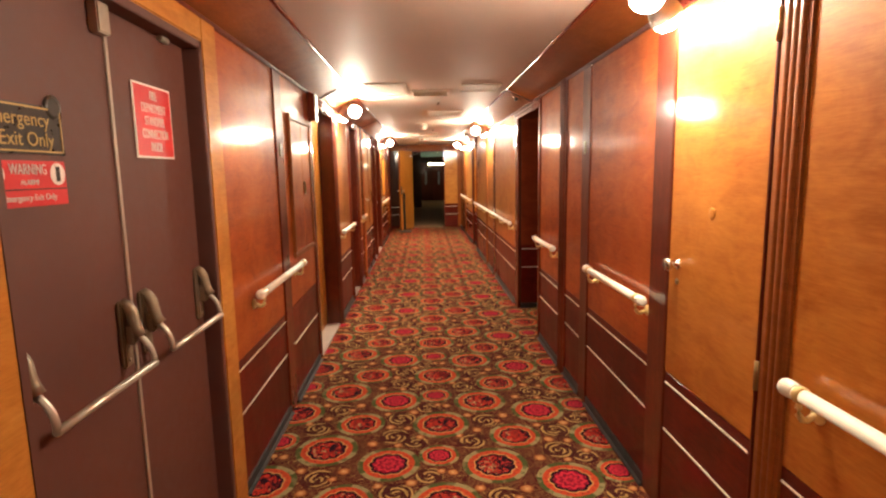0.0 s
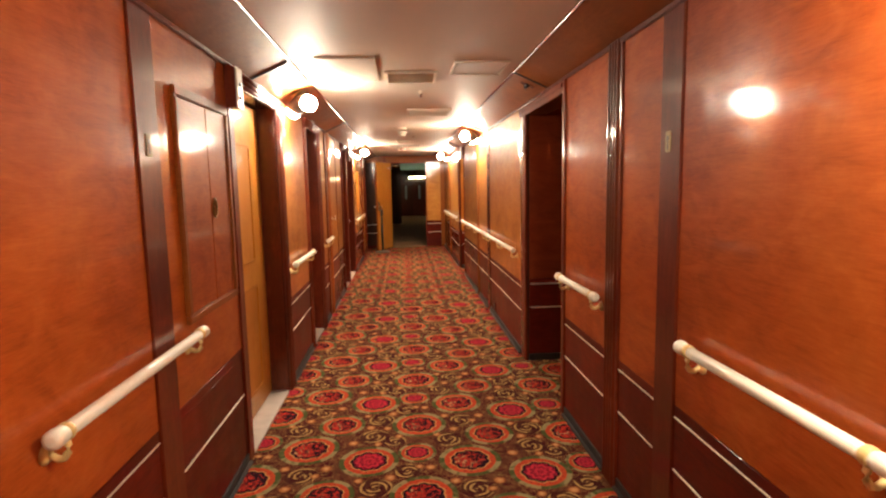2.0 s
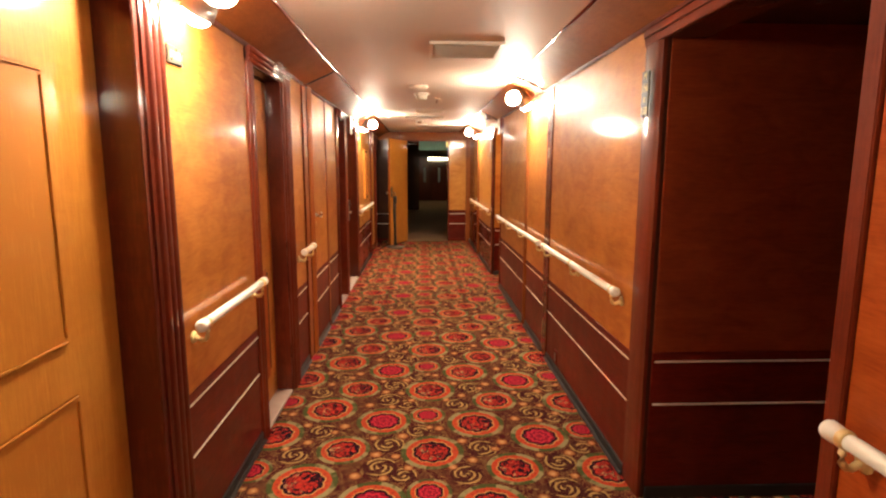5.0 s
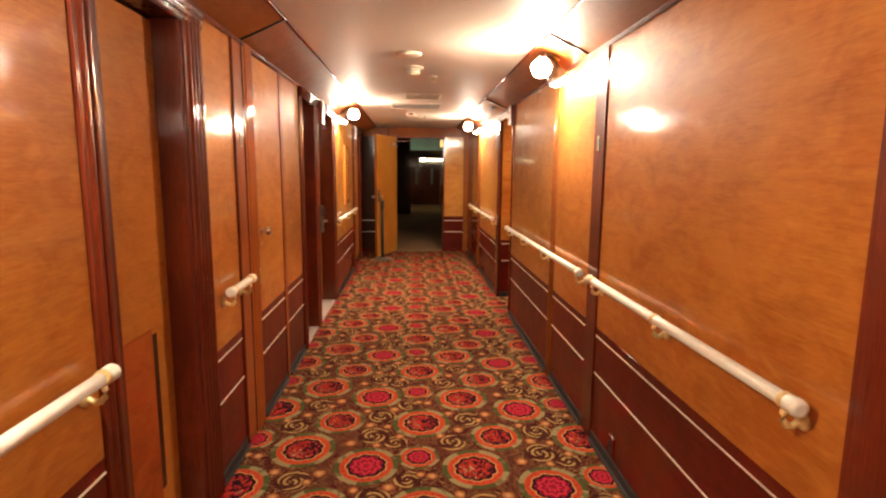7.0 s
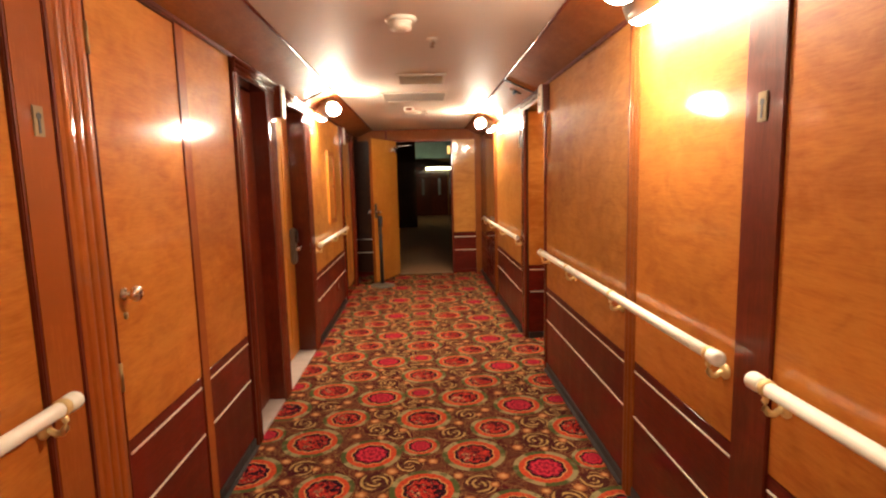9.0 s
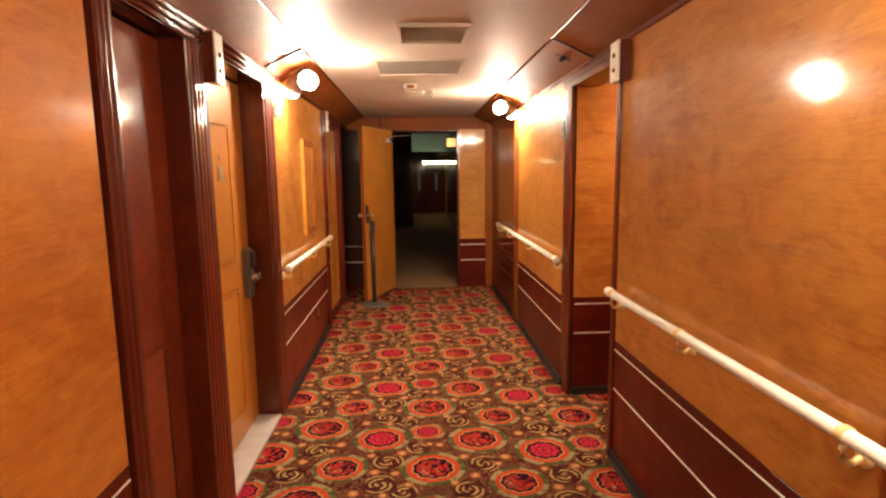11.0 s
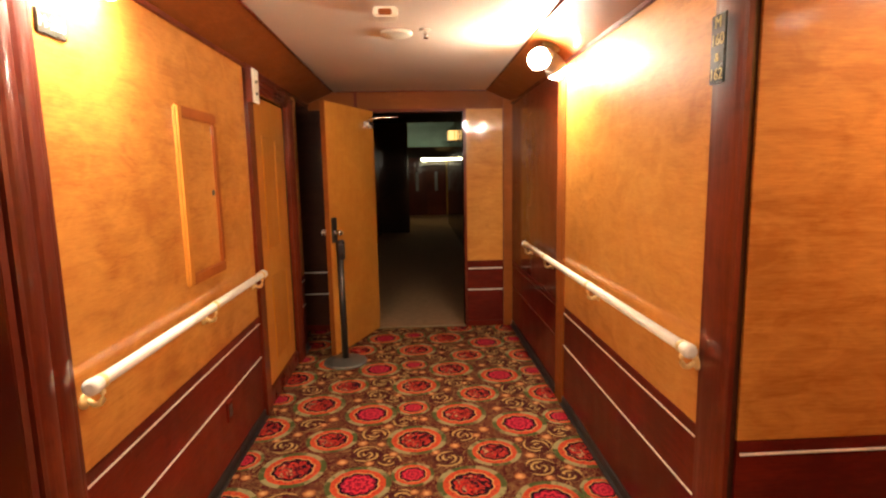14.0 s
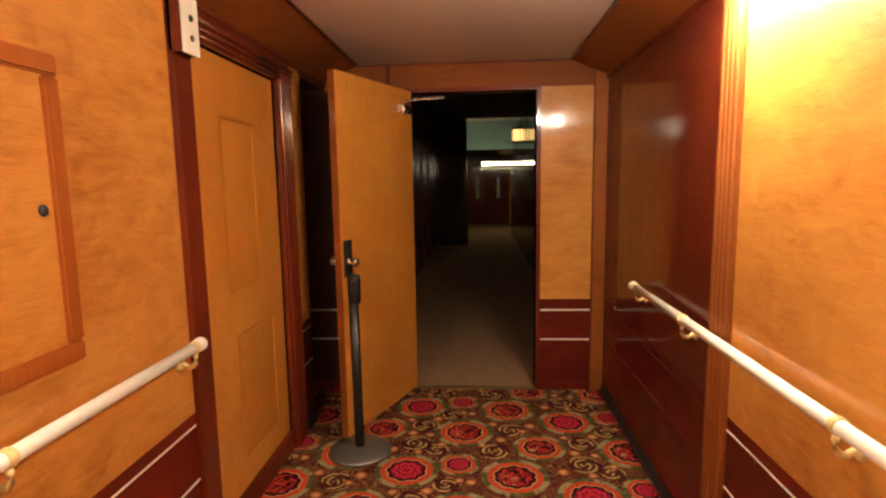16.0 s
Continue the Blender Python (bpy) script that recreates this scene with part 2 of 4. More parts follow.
        if flower:
            petal = n.math("SINE", n.math("ADD", n.math("MULTIPLY", q, 24.0), n.math("MULTIPLY", n.math("SINE", n.math("MULTIPLY", a, petals / 1.0)), 1.4)))
            heart = n.mix(n.math("GREATER_THAN", n.math("ADD", petal, wob), 0.5), (0.46, 0.022, 0.042), (0.17, 0.006, 0.022))
        else:
            lot = n.math("ADD", n.noise(pos, 34.0, 2.0, 0.5, 1.2), n.math("MULTIPLY", n.math("SINE", n.math("ADD", a, 1.2)), -0.07))
            heart = n.ramp(lot, [(0.45, (0.020, 0.004, 0.010)), (0.48, (0.42, 0.018, 0.014)), (0.57, (0.48, 0.040, 0.022)), (0.595, (0.03, 0.005, 0.012)), (0.655, (0.05, 0.008, 0.014)), (0.68, (0.45, 0.25, 0.12))])
        col = n.mix(under(w, 0.56), col, heart)
    worn = n.noise(pos, 1.4, 3.0)
    col = n.mix(0.4, col, n.mix(fleck, (0.25, 0.25, 0.25), (0.8, 0.8, 0.8)), "OVERLAY")
    col = n.mix(n.math("MULTIPLY", worn, 0.08), col, (0.08, 0.045, 0.03))
    n.set(Base_Color=col, Roughness=0.95, Specular_IOR_Level=0.05)
    n.bump(n.math("ADD", fleck, n.math("MULTIPLY", blotch, 0.6)), 0.6, 0.004)
    return n.mat


CARPET = carpet()


# ---- building blocks ----
def part(name, bm, material, parent=None, label=""):
    """Link a bmesh as one mesh object, under a thing or under a part."""
    me = bpy.data.meshes.new(name)
    bm.to_mesh(me)
    bm.free()
    me.materials.append(material)
    ob = new(name, me)
    ob.parent = parent
    if label:
        tagged(ob, label)
    return ob


def thing(name, at=(0, 0, 0), label="", category="", group="", kind=""):
    ob = new(name)
    ob.location = at
    ob.empty_display_size = 0.1
    return tagged(ob, label, category, group, kind)


def box(x0, x1, y0, y1, z0, z1, bevel=0.0, bm=None, segs=2):
    """A block between two corners, with softened edges."""
    bm = bm or bmesh.new()
    m = Matrix.Translation(((x0 + x1) / 2, (y0 + y1) / 2, (z0 + z1) / 2)) @ Matrix.Diagonal((abs(x1 - x0), abs(y1 - y0), abs(z1 - z0), 1))
    vs = bmesh.ops.create_cube(bm, size=1, matrix=m)["verts"]
    if bevel:
        es = list({e for v in vs for e in v.link_edges})
        bmesh.ops.bevel(bm, geom=es, offset=bevel, segments=segs, affect="EDGES", clamp_overlap=True)
    return bm


def rod(a, b, r, bm=None, sides=16, r2=None):
    bm = bm or bmesh.new()
    a, b = Vector(a), Vector(b)
    m = Matrix.Translation((a + b) / 2) @ (b - a).to_track_quat("Z", "Y").to_matrix().to_4x4()
    made = bmesh.ops.create_cone(bm, cap_ends=True, segments=sides, radius1=r, radius2=r if r2 is None else r2, depth=(b - a).length, matrix=m)
    for v in made["verts"]:
        for f in v.link_faces:
            f.smooth = len(f.verts) == 4
    return bm


def pipe(points, r, bm=None, sides=10):
    """A bent round bar through points."""
    bm = bm or bmesh.new()
    pts = [Vector(p) for p in points]
    rings = []
    for k, p in enumerate(pts):
        d = (pts[min(k + 1, len(pts) - 1)] - pts[max(k - 1, 0)]).normalized()
        q = d.to_track_quat("Z", "Y")
        rings.append([bm.verts.new(p + q @ Vector((r * math.cos(2 * math.pi * i / sides), r * math.sin(2 * math.pi * i / sides), 0))) for i in range(sides)])
    for ra, rb in zip(rings, rings[1:]):
        for i in range(sides):
            bm.faces.new((ra[i], ra[(i + 1) % sides], rb[(i + 1) % sides], rb[i])).smooth = True
    bm.faces.new(rings[0][::-1])
    bm.faces.new(rings[-1])
    return bm


def lathe(profile, axis=(0, 0, 1), at=(0, 0, 0), sides=24, bm=None):
    """A turned body: profile of (radius, height) along an axis."""
    bm = bm or bmesh.new()
    q = Vector(axis).to_track_quat("Z", "Y")
    rings = [[bm.verts.new(Vector(at) + q @ Vector((r * math.cos(2 * math.pi * i / sides), r * math.sin(2 * math.pi * i / sides), h))) for i in range(sides)] for r, h in profile]
    for ra, rb in zip(rings, rings[1:]):
        for i in range(sides):
            bm.faces.new((ra[i], ra[(i + 1) % sides], rb[(i + 1) % sides], rb[i])).smooth = True
    bm.faces.new(rings[0][::-1])
    bm.faces.new(rings[-1])
    bmesh.ops.recalc_face_normals(bm, faces=bm.faces)
    return bm


def on_wall(s, y0, y1, z0, z1, d0, d1, bevel=0.0, bm=None):
    """A block on the side wall s (-1 or 1); d is measured from the wall's face into the corridor."""
    xs = sorted((s * (HALF - d0), s * (HALF - d1)))
    return box(xs[0], xs[1], y0, y1, z0, z1, bevel, bm)


def letters(name, text, size, matrix, material, parent, spacing=1.0, squeeze=1.0):
    cu = bpy.data.curves.new(name, "FONT")
    cu.body, cu.size, cu.align_x, cu.align_y, cu.extrude, cu.space_line = text, size, "CENTER", "CENTER", 0.0006, spacing
    tmp = new(name, cu)
    me = bpy.data.meshes.new_from_object(tmp.evaluated_get(bpy.context.evaluated_depsgraph_get()))
    bpy.data.objects.remove(tmp)
    me.transform(matrix @ Matrix.Diagonal((squeeze, 1, 1, 1)))
    me.materials.clear()
    me.materials.append(material)
    ob = new(name, me)
    ob.parent = parent
    return ob


def wall_text(s, y, z, d):
    """The pose of writing on the side wall s, read from the corridor."""
    return pose(s * (HALF - d), y, z, 90, 0, 90 if s < 0 else -90)


# ---- the large structure ----
floor = part("floor", box(-2.2, 2.6, Y0, END + 0.01, -0.1, 0.0), CARPET)
tagged(floor, "red and brown medallion patterned carpet, slightly worn", "carpet", kind="structure")
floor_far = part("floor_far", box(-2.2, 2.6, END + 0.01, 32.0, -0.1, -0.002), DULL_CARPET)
tagged(floor_far, "plain dun carpet in the unlit corridor beyond", "carpet", kind="structure")
part("seam_strip", box(-0.36, 0.475, END - 0.012, END + 0.035, 0.0, 0.006, 0.002), OLD_BRASS, floor_far)

ceiling = part("ceiling", box(-2.2, 2.6, Y0, END, CEIL, CEIL + 0.1), WHITE)
tagged(ceiling, "low off-white painted ceiling, warm in the lamplight", "ceiling", kind="structure")
back = part("wall_back", box(-2.2, 2.6, Y0 - 0.1, Y0, 0, CEIL), MAPLE)
tagged(back, "plain veneered wall closing the corridor", "wall", kind="structure")


def cove(s, cuts, name):
    """The sloped wooden cove between wall and ceiling, in lengths that butt at dark joints."""
    top = thing(name, label="sloped veneered cove boards under the ceiling", category="cove", kind="structure")
    for a, b in zip(cuts, cuts[1:]):
        bm = bmesh.new()
        prof = ((HALF, COVE_Z), (COVE_X, CEIL - 0.003), (COVE_X + 0.03, CEIL), (HALF + 0.1, CEIL), (HALF + 0.1, COVE_Z))
        ends = [[bm.verts.new((s * x, y, z)) for x, z in prof] for y in (a + 0.003, b - 0.003)]
        for i in range(5):
            j = (i + 1) % 5
            bm.faces.new((ends[0][i], ends[0][j], ends[1][j], ends[1][i]))
        bm.faces.new(ends[0][::-1])
        bm.faces.new(ends[1])
        bmesh.ops.recalc_face_normals(bm, faces=bm.faces)
        part("cove_board", bm, COVE, top)
        part("edge_bead", rod((s * (COVE_X - 0.002), a, CEIL - 0.006), (s * (COVE_X - 0.002), b, CEIL - 0.006), 0.007, sides=8), MAHOGANY, top)
        part("lower_bead", box(*sorted((s * (HALF - 0.016), s * HALF)), a, b, COVE_Z - 0.022, COVE_Z + 0.002, 0.004), MAHOGANY, top)
    for y in cuts[1:-1]:
        bm = pipe([(s * (HALF - 0.006), y, COVE_Z - 0.002), (s * (COVE_X - 0.004), y, CEIL - 0.007)], 0.005, sides=6)
        part("joint", bm, RUBBER, top)
    return top


cove(-1, (Y0, -1.2, 2.0, 5.05, 8.04, 11.1, END), "cove_left")
cove(1, (Y0, -1.2, 2.3, 5.39, 8.2, 10.86, END), "cove_right")

wall_left = thing("wall_left", label="veneered side wall with dark red wainscot", category="wall", kind="structure")
wall_right = thing("wall_right", label="veneered side wall with dark red wainscot", category="wall", kind="structure")
WALL = {-1: wall_left, 1: wall_right}


def core(s, y0, y1, z0=0.0, z1=CEIL):
    part("core", on_wall(s, y0, y1, z0, z1, -0.16, -0.012), DARK_AND_SHADED_WOOD, WALL[s])


def panel(s, y0, y1, strips=(LINE1, LINE2), upper=MAPLE, lower=RED):
    """One bay of the wall: veneer above, red wainscot in two boards with bright strips, black base."""
    w = WALL[s]
    g = 0.002
    part("upper_panel", on_wall(s, y0 + g, y1 - g, LINE1 + 0.045, COVE_Z + 0.01, -0.012, 0, 0.002), upper, w)
    part("top_board", on_wall(s, y0 + g, y1 - g, LINE1, LINE1 + 0.043, -0.012, 0, 0.002), lower, w)
    part("middle_board", on_wall(s, y0 + g, y1 - g, LINE2, LINE1, -0.012, -0.001, 0.002), lower, w)
    part("lower_board", on_wall(s, y0 + g, y1 - g, 0.055, LINE2, -0.012, -0.001, 0.002), lower, w)
    for z in strips:
        part("metal_strip", on_wall(s, y0 + 0.006, y1 - 0.006, z - 0.003, z + 0.004, -0.004, 0.004, 0.002), SILVER, w)
    base(s, y0, y1)


def base(s, y0, y1):
    bm = on_wall(s, y0, y1, 0.0, 0.055, -0.012, 0.006, 0.003)
    on_wall(s, y0, y1, 0.0, 0.014, 0.004, 0.022, 0.004, bm)
    part("baseboard", bm, RUBBER, WALL[s])


def pilaster(s, y0, y1, d=0.008, z1=COVE_Z + 0.01, mat=None):
    part("pilaster", on_wall(s, y0, y1, 0.0, z1, -0.012, d, 0.003), mat or MAHOGANY, WALL[s])


def fluted(s, y0, y1, z0=0.0, z1=2.06, d=0.026, parent=None, mat=None, n=0):
    """A moulded upright: a board with shallow rounded ribs and plain margins."""
    n = n or max(2, round((y1 - y0) / 0.045))
    prof = [(y0, -0.012), (y0, d * 0.45), (y0 + 0.012, d * 0.55)]
    a, b = y0 + 0.016, y1 - 0.016
    for k in range(n * 6 + 1):
        t = k / (n * 6)
        prof.append((a + (b - a) * t, d * (0.55 + 0.45 * abs(math.sin(math.pi * n * t)) ** 0.6)))
    prof += [(y1 - 0.012, d * 0.55), (y1, d * 0.45), (y1, -0.012)]
    bm = bmesh.new()
    low, high = ([bm.verts.new((s * (HALF - q), y, z)) for y, q in prof] for z in (z0, z1))
    for k in range(len(prof)):
        m = (k + 1) % len(prof)
        bm.faces.new((low[k], low[m], high[m], high[k]))
    bm.faces.new(low)
    bm.faces.new(high[::-1])
    bmesh.ops.recalc_face_normals(bm, faces=bm.faces)
    return part("fluted_casing", bm, mat or MAHOGANY, parent or WALL[s])


def head_casing(s, y0, y1, z0=2.0, parent=None):
    """The moulded head over an opening, stepping out in three ribs."""
    bm = on_wall(s, y0, y1, z0, COVE_Z, -0.012, 0.012, 0.003)
    if s > 0:
        on_wall(s, y0, y1, z0 + 0.03, z0 + 0.062, 0.010, 0.020, 0.006, bm)
        return part("head_moulding", bm, MAHOGANY, parent or WALL[s])
    for k, z in enumerate((z0 + 0.016, z0 + 0.042, z0 + 0.068)):
        x = s * (HALF - 0.010 - 0.004 * k)
        rod((x, y0, z), (x, y1, z), 0.013, bm, 12)
    return part("head_moulding", bm, MAHOGANY, parent or WALL[s])


# left wall, from behind the camera to the end
L, R = -1, 1
for a, b in ((Y0, -2.6), (-2.6, -1.2), (-1.2, 0.1)):
    core(L, a, b)
    panel(L, a, b - 0.12)
    pilaster(L, b - 0.12, b)
core(L, 0.1, 1.42)
panel(L, 0.1, 1.36, upper=LESS_LIT_MAPLE)
core(L, 1.42, 2.70, 1.97)
core(L, 2.70, 4.62)
panel(L, 2.772, 3.64, upper=OLD_MAPLE)
pilaster(L, 3.64, 3.80)
panel(L, 3.80, 4.60, (LINE2,), OLD_MAPLE)
core(L, 4.62, 5.72, 2.0)
core(L, 5.72, 6.72)
panel(L, 5.785, 6.66, upper=LESS_LIT_MAPLE)
core(L, 6.72, 7.42, 2.0)
core(L, 7.42, 9.50)
panel(L, 7.51, 7.90, upper=LESS_LIT_MAPLE)
pilaster(L, 7.90, 7.915, 0.011)
pilaster(L, 7.916, 8.045, mat=POST_WOOD)
pilaster(L, 8.046, 8.064, 0.011)
fluted(L, 8.065, 8.215, z1=COVE_Z, d=0.02, mat=POST_WOOD)
pilaster(L, 8.812, 8.89, 0.005, mat=POST_WOOD)
panel(L, 8.893, 9.42, upper=LESS_LIT_MAPLE)
core(L, 9.50, 10.08, 2.0)
core(L, 10.08, 10.21)
core(L, 10.21, 11.15, 2.0)
core(L, 11.15, 13.06)
panel(L, 11.29, 13.0)
pilaster(L, 13.0, 13.11, 0.02)
core(L, 13.06, 14.0, 1.98)
core(L, 14.0, 14.34)
fluted(L, 13.96, 14.14, z1=2.03)
panel(L, 14.14, 14.34)

# right wall
for a, b in ((Y0, -2.4), (-2.4, -0.9)):
    core(R, a, b)
    panel(R, a, b - 0.14)
    pilaster(R, b - 0.14, b)
core(R, -0.9, 5.03)
panel(R, -0.9, 1.825, upper=LESS_LIT_MAPLE)
fluted(R, 1.825, 1.94, z1=COVE_Z, d=0.016, mat=COVE)
pilaster(R, 2.57, 2.735)
panel(R, 2.735, 3.64, upper=OLD_MAPLE)
pilaster(R, 3.64, 3.79)
panel(R, 3.79, 4.16, upper=OLD_MAPLE)
fluted(R, 4.16, 4.32, z1=COVE_Z, d=0.022)
panel(R, 4.32, 5.0, upper=OLD_MAPLE)
pilaster(R, 5.0, 5.05, 0.012)
core(R, 5.03, 6.10, 2.0)
core(R, 6.10, 10.47)
panel(R, 6.26, 7.90, upper=LESS_LIT_MAPLE)
pilaster(R, 7.90, 8.06)
panel(R, 8.06, 8.80, upper=LESS_LIT_MAPLE)
fluted(R, 8.80, 8.90, z1=COVE_Z, d=0.016, mat=COVE)
panel(R, 8.90, 10.45)
pilaster(R, 10.45, 10.49, 0.012)
core(R, 10.47, 11.29, 2.0)
core(R, 11.29, END)
panel(R, 11.44, 13.02)
fluted(R, 13.02, 13.18, z1=COVE_Z, d=0.018, mat=COVE)
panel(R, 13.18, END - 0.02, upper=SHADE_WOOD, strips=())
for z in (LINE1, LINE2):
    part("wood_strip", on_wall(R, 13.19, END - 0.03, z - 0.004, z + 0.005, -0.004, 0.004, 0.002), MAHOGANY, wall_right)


# ---- side passages on the right wall ----
def side_passage(name, y0, y1, depth, top, upper, rise):
    """A short cross passage: two side walls, a back wall and a lower ceiling."""
    p = thing(name, label="side passage with veneered walls and dark red wainscot", category="passage", kind="structure")
    x0, x1 = HALF + 0.16, HALF + depth
    for ya, yb, face in ((y1, y1 + 0.05, -1), (y0 - 0.05, y0, 1)):
        yf = ya if face < 0 else yb
        part("core", box(HALF + 0.0125, x1, ya + 0.011 * (face < 0), yb - 0.011 * (face > 0), 0, top + 0.2), DARK_AND_SHADED_WOOD, p)
        ys = (yf, yf + 0.011) if face < 0 else (yf - 0.011, yf)
        part("upper_panel", box(HALF + 0.03, x1, *ys, LINE1 + rise + 0.043, top, 0.002), upper, p)
        part("wainscot", box(HALF + 0.03, x1, *ys, 0.055, LINE1 + rise + 0.041, 0.002), RED, p)
        for z in (LINE1 + rise, LINE2 + rise + 0.008):
            bm = box(HALF + 0.04, x1, yf - 0.004, yf + 0.004, z - 0.004, z + 0.005, 0.002)
            part("metal_strip", bm, SILVER, p)
        part("baseboard", box(HALF + 0.03, x1, yf - 0.008, yf + 0.008, 0, 0.055, 0.003), RUBBER, p)
    part("back_panel", box(x1, x1 + 0.05, y0, y1, 0, top + 0.1), upper, p)
    return p


dark_passage = side_passage("side_passage_1", 5.05, 6.08, 1.75, 2.09, SHADED_RED_WOOD, 0.055)
part("passage_ceiling", box(HALF + 0.02, 2.65, 5.0, 6.13, 2.06, 2.09), DARK_AND_SHADED_WOOD, dark_passage)
lit_passage = side_passage("side_passage_2", 10.49, 11.27, 1.35, 2.15, MAPLE, 0.032)
part("passage_ceiling", box(HALF + 0.17, 2.3, 10.44, 11.32, 2.15, 2.17), WHITE, lit_passage)
part("passage_bulkhead", box(HALF + 0.02, HALF + 0.17, 10.49, 11.27, 2.0, 2.17, 0.003), COVE, lit_passage)
fluted(R, 6.085, 6.26, z1=2.055, d=0.008, n=1)
fluted(R, 11.275, 11.44, z1=2.055, d=0.008, n=1)
head_casing(R, 5.04, 6.26, 2.0)
head_casing(R, 10.49, 11.44, 2.0)

# ---- end wall with the open door ----
end = thing("wall_end", label="veneered end wall round an open doorway", category="wall", kind="structure")
part("core", box(0.475, 1.1, END + 0.012, END + 0.14, 0, CEIL), DARK_AND_SHADED_WOOD, end)
part("core", box(-2.2, -0.36, END + 0.012, END + 0.14, 0, CEIL), DARK_AND_SHADED_WOOD, end)
part("core", box(-0.36, 0.475, END + 0.012, END + 0.14, 2.04, CEIL), DARK_AND_SHADED_WOOD, end)


def end_bay(x0, x1, upper=MAPLE, lower=RED):
    part("upper_panel", box(x0 + 0.002, x1 - 0.002, END, END + 0.012, LINE1 + 0.045, 2.035, 0.002), upper, end)
    part("wainscot", box(x0 + 0.002, x1 - 0.002, END, END + 0.012, 0.055, LINE1 + 0.043, 0.002), lower, end)
    for z in (LINE1 - 0.03, LINE2 - 0.03):
        part("metal_strip", box(x0 + 0.005, x1 - 0.005, END - 0.005, END + 0.004, z - 0.006, z + 0.006, 0.002), SILVER, end)
    part("baseboard", box(x0, x1, END - 0.01, END + 0.012, 0, 0.055, 0.003), RED, end)


end_bay(0.50, 0.84)
# left bay coloured dark for the shade behind the open door
end_bay(-1.9, -0.40, DARK_AND_SHADED_WOOD, DARK_AND_SHADED_WOOD)
part("header_panel", box(-0.92, 0.92, END, END + 0.012, 2.037, CEIL, 0.002), COVE, end)
part("header_trim", box(-0.505, -0.480, END - 0.014, END + 0.002, 2.045, CEIL - 0.012, 0.003), MAHOGANY, end)
part("ceiling_bead", box(-0.69, 0.69, END - 0.012, END + 0.002, CEIL - 0.011, CEIL, 0.003), MAHOGANY, end)
part("corner_post", box(0.842, HALF, END - 0.02, END + 0.012, 0, 2.12, 0.004), COVE, end)
bm = box(0.475, 0.50, END - 0.006, END + 0.14, 0, 2.04, 0.004)
box(-0.385, -0.36, END - 0.006, END + 0.14, 0, 2.04, 0.004, bm)
box(-0.385, 0.50, END - 0.006, END + 0.14, 2.015, 2.04, 0.004, bm)
part("door_frame", bm, MAHOGANY, end)

# the corner on the left before the end wall, its shade put into dark wood
corner = thing("side_passage_3", label="unlit corner behind the open door", category="passage", kind="structure")
part("side_wall", box(-1.9, -0.93, 14.28, 14.34, 0, CEIL), DARK_AND_SHADED_WOOD, corner)
part("back_wall", box(-1.95, -1.9, 14.28, END, 0, CEIL), DARK_AND_SHADED_WOOD, corner)
part("soffit", box(-1.9, -HALF, 14.30, END, 2.05, 2.08), DARK_AND_SHADED_WOOD, corner)


# ---- doors of the cabins, left wall ----
def raised_panel(parent, s, y0, y1, z0, z1, d, wood):
    """A field inside a frame of rounded mouldings, mitred by overlap at the corners."""
    w, h = 0.018, 0.008
    bm = on_wall(s, y0, y1, z1 - w, z1, d - 0.004, d + h, 0.006)
    on_wall(s, y0, y1, z0, z0 + w, d - 0.004, d + h, 0.006, bm)
    on_wall(s, y0, y0 + w, z0 + w, z1 - w, d - 0.004, d + h, 0.006, bm)
    on_wall(s, y1 - w, y1, z0 + w, z1 - w, d - 0.004, d + h, 0.006, bm)
    part("panel_moulding", bm, wood, parent)
    part("panel_field", on_wall(s, y0 + w - 0.003, y1 - w + 0.003, z0 + w - 0.003, z1 - w + 0.003, d - 0.004, d + 0.003), wood, parent)


def reveal(parent, s, y0, y1, depth, top=2.0):
    """Jambs and soffit of a recessed doorway, with its pale stone threshold."""
    part("jamb", on_wall(s, y0 - 0.03, y0, 0, top, -depth - 0.04, 0.004, 0.003), MAHOGANY, parent)
    part("jamb", on_wall(s, y1, y1 + 0.03, 0, top, -depth - 0.04, 0.004, 0.003), MAHOGANY, parent)
    part("soffit", on_wall(s, y0 - 0.03, y1 + 0.03, top, top + 0.03, -depth - 0.04, 0.004, 0.003), MAHOGANY, parent)
    part("threshold", on_wall(s, y0, y1, 0.0, 0.018, -depth - 0.04, 0.006, 0.003), MARBLE, parent)


def lever_lock(parent, s, y, z, d):
    body = part("lock_case", on_wall(s, y - 0.042, y + 0.042, z - 0.15, z + 0.14, d, d + 0.040, 0.010), IRON, parent, "dark card lock with chrome lever")
    part("reader", on_wall(s, y - 0.034, y + 0.034, z + 0.02, z + 0.125, d + 0.040, d + 0.056, 0.008), BLACK, body)
    bm = rod((s * (HALF - d - 0.02), y - 0.01, z - 0.025), (s * (HALF - d - 0.078), y - 0.01, z - 0.025), 0.016)
    on_wall(s, y - 0.075, y + 0.028, z - 0.042, z - 0.010, d + 0.066, d + 0.086, 0.007, bm)
    part("lever", bm, CHROME, body)


def round_knob(parent, s, y, z, d=0.0):
    x = s * (HALF - d)
    k = part("knob", lathe([(0.018, 0), (0.02, 0.004), (0.009, 0.008), (0.009, 0.022), (0.02, 0.028), (0.025, 0.040), (0.022, 0.05), (0.012, 0.054)], (-s, 0, 0), (x, y, z), 20), CHROME, parent)
    part("keyhole", lathe([(0.012, 0), (0.012, 0.003), (0.004, 0.004)], (-s, 0, 0), (x, y, z - 0.07), 14), OLD_BRASS, parent)
    return k


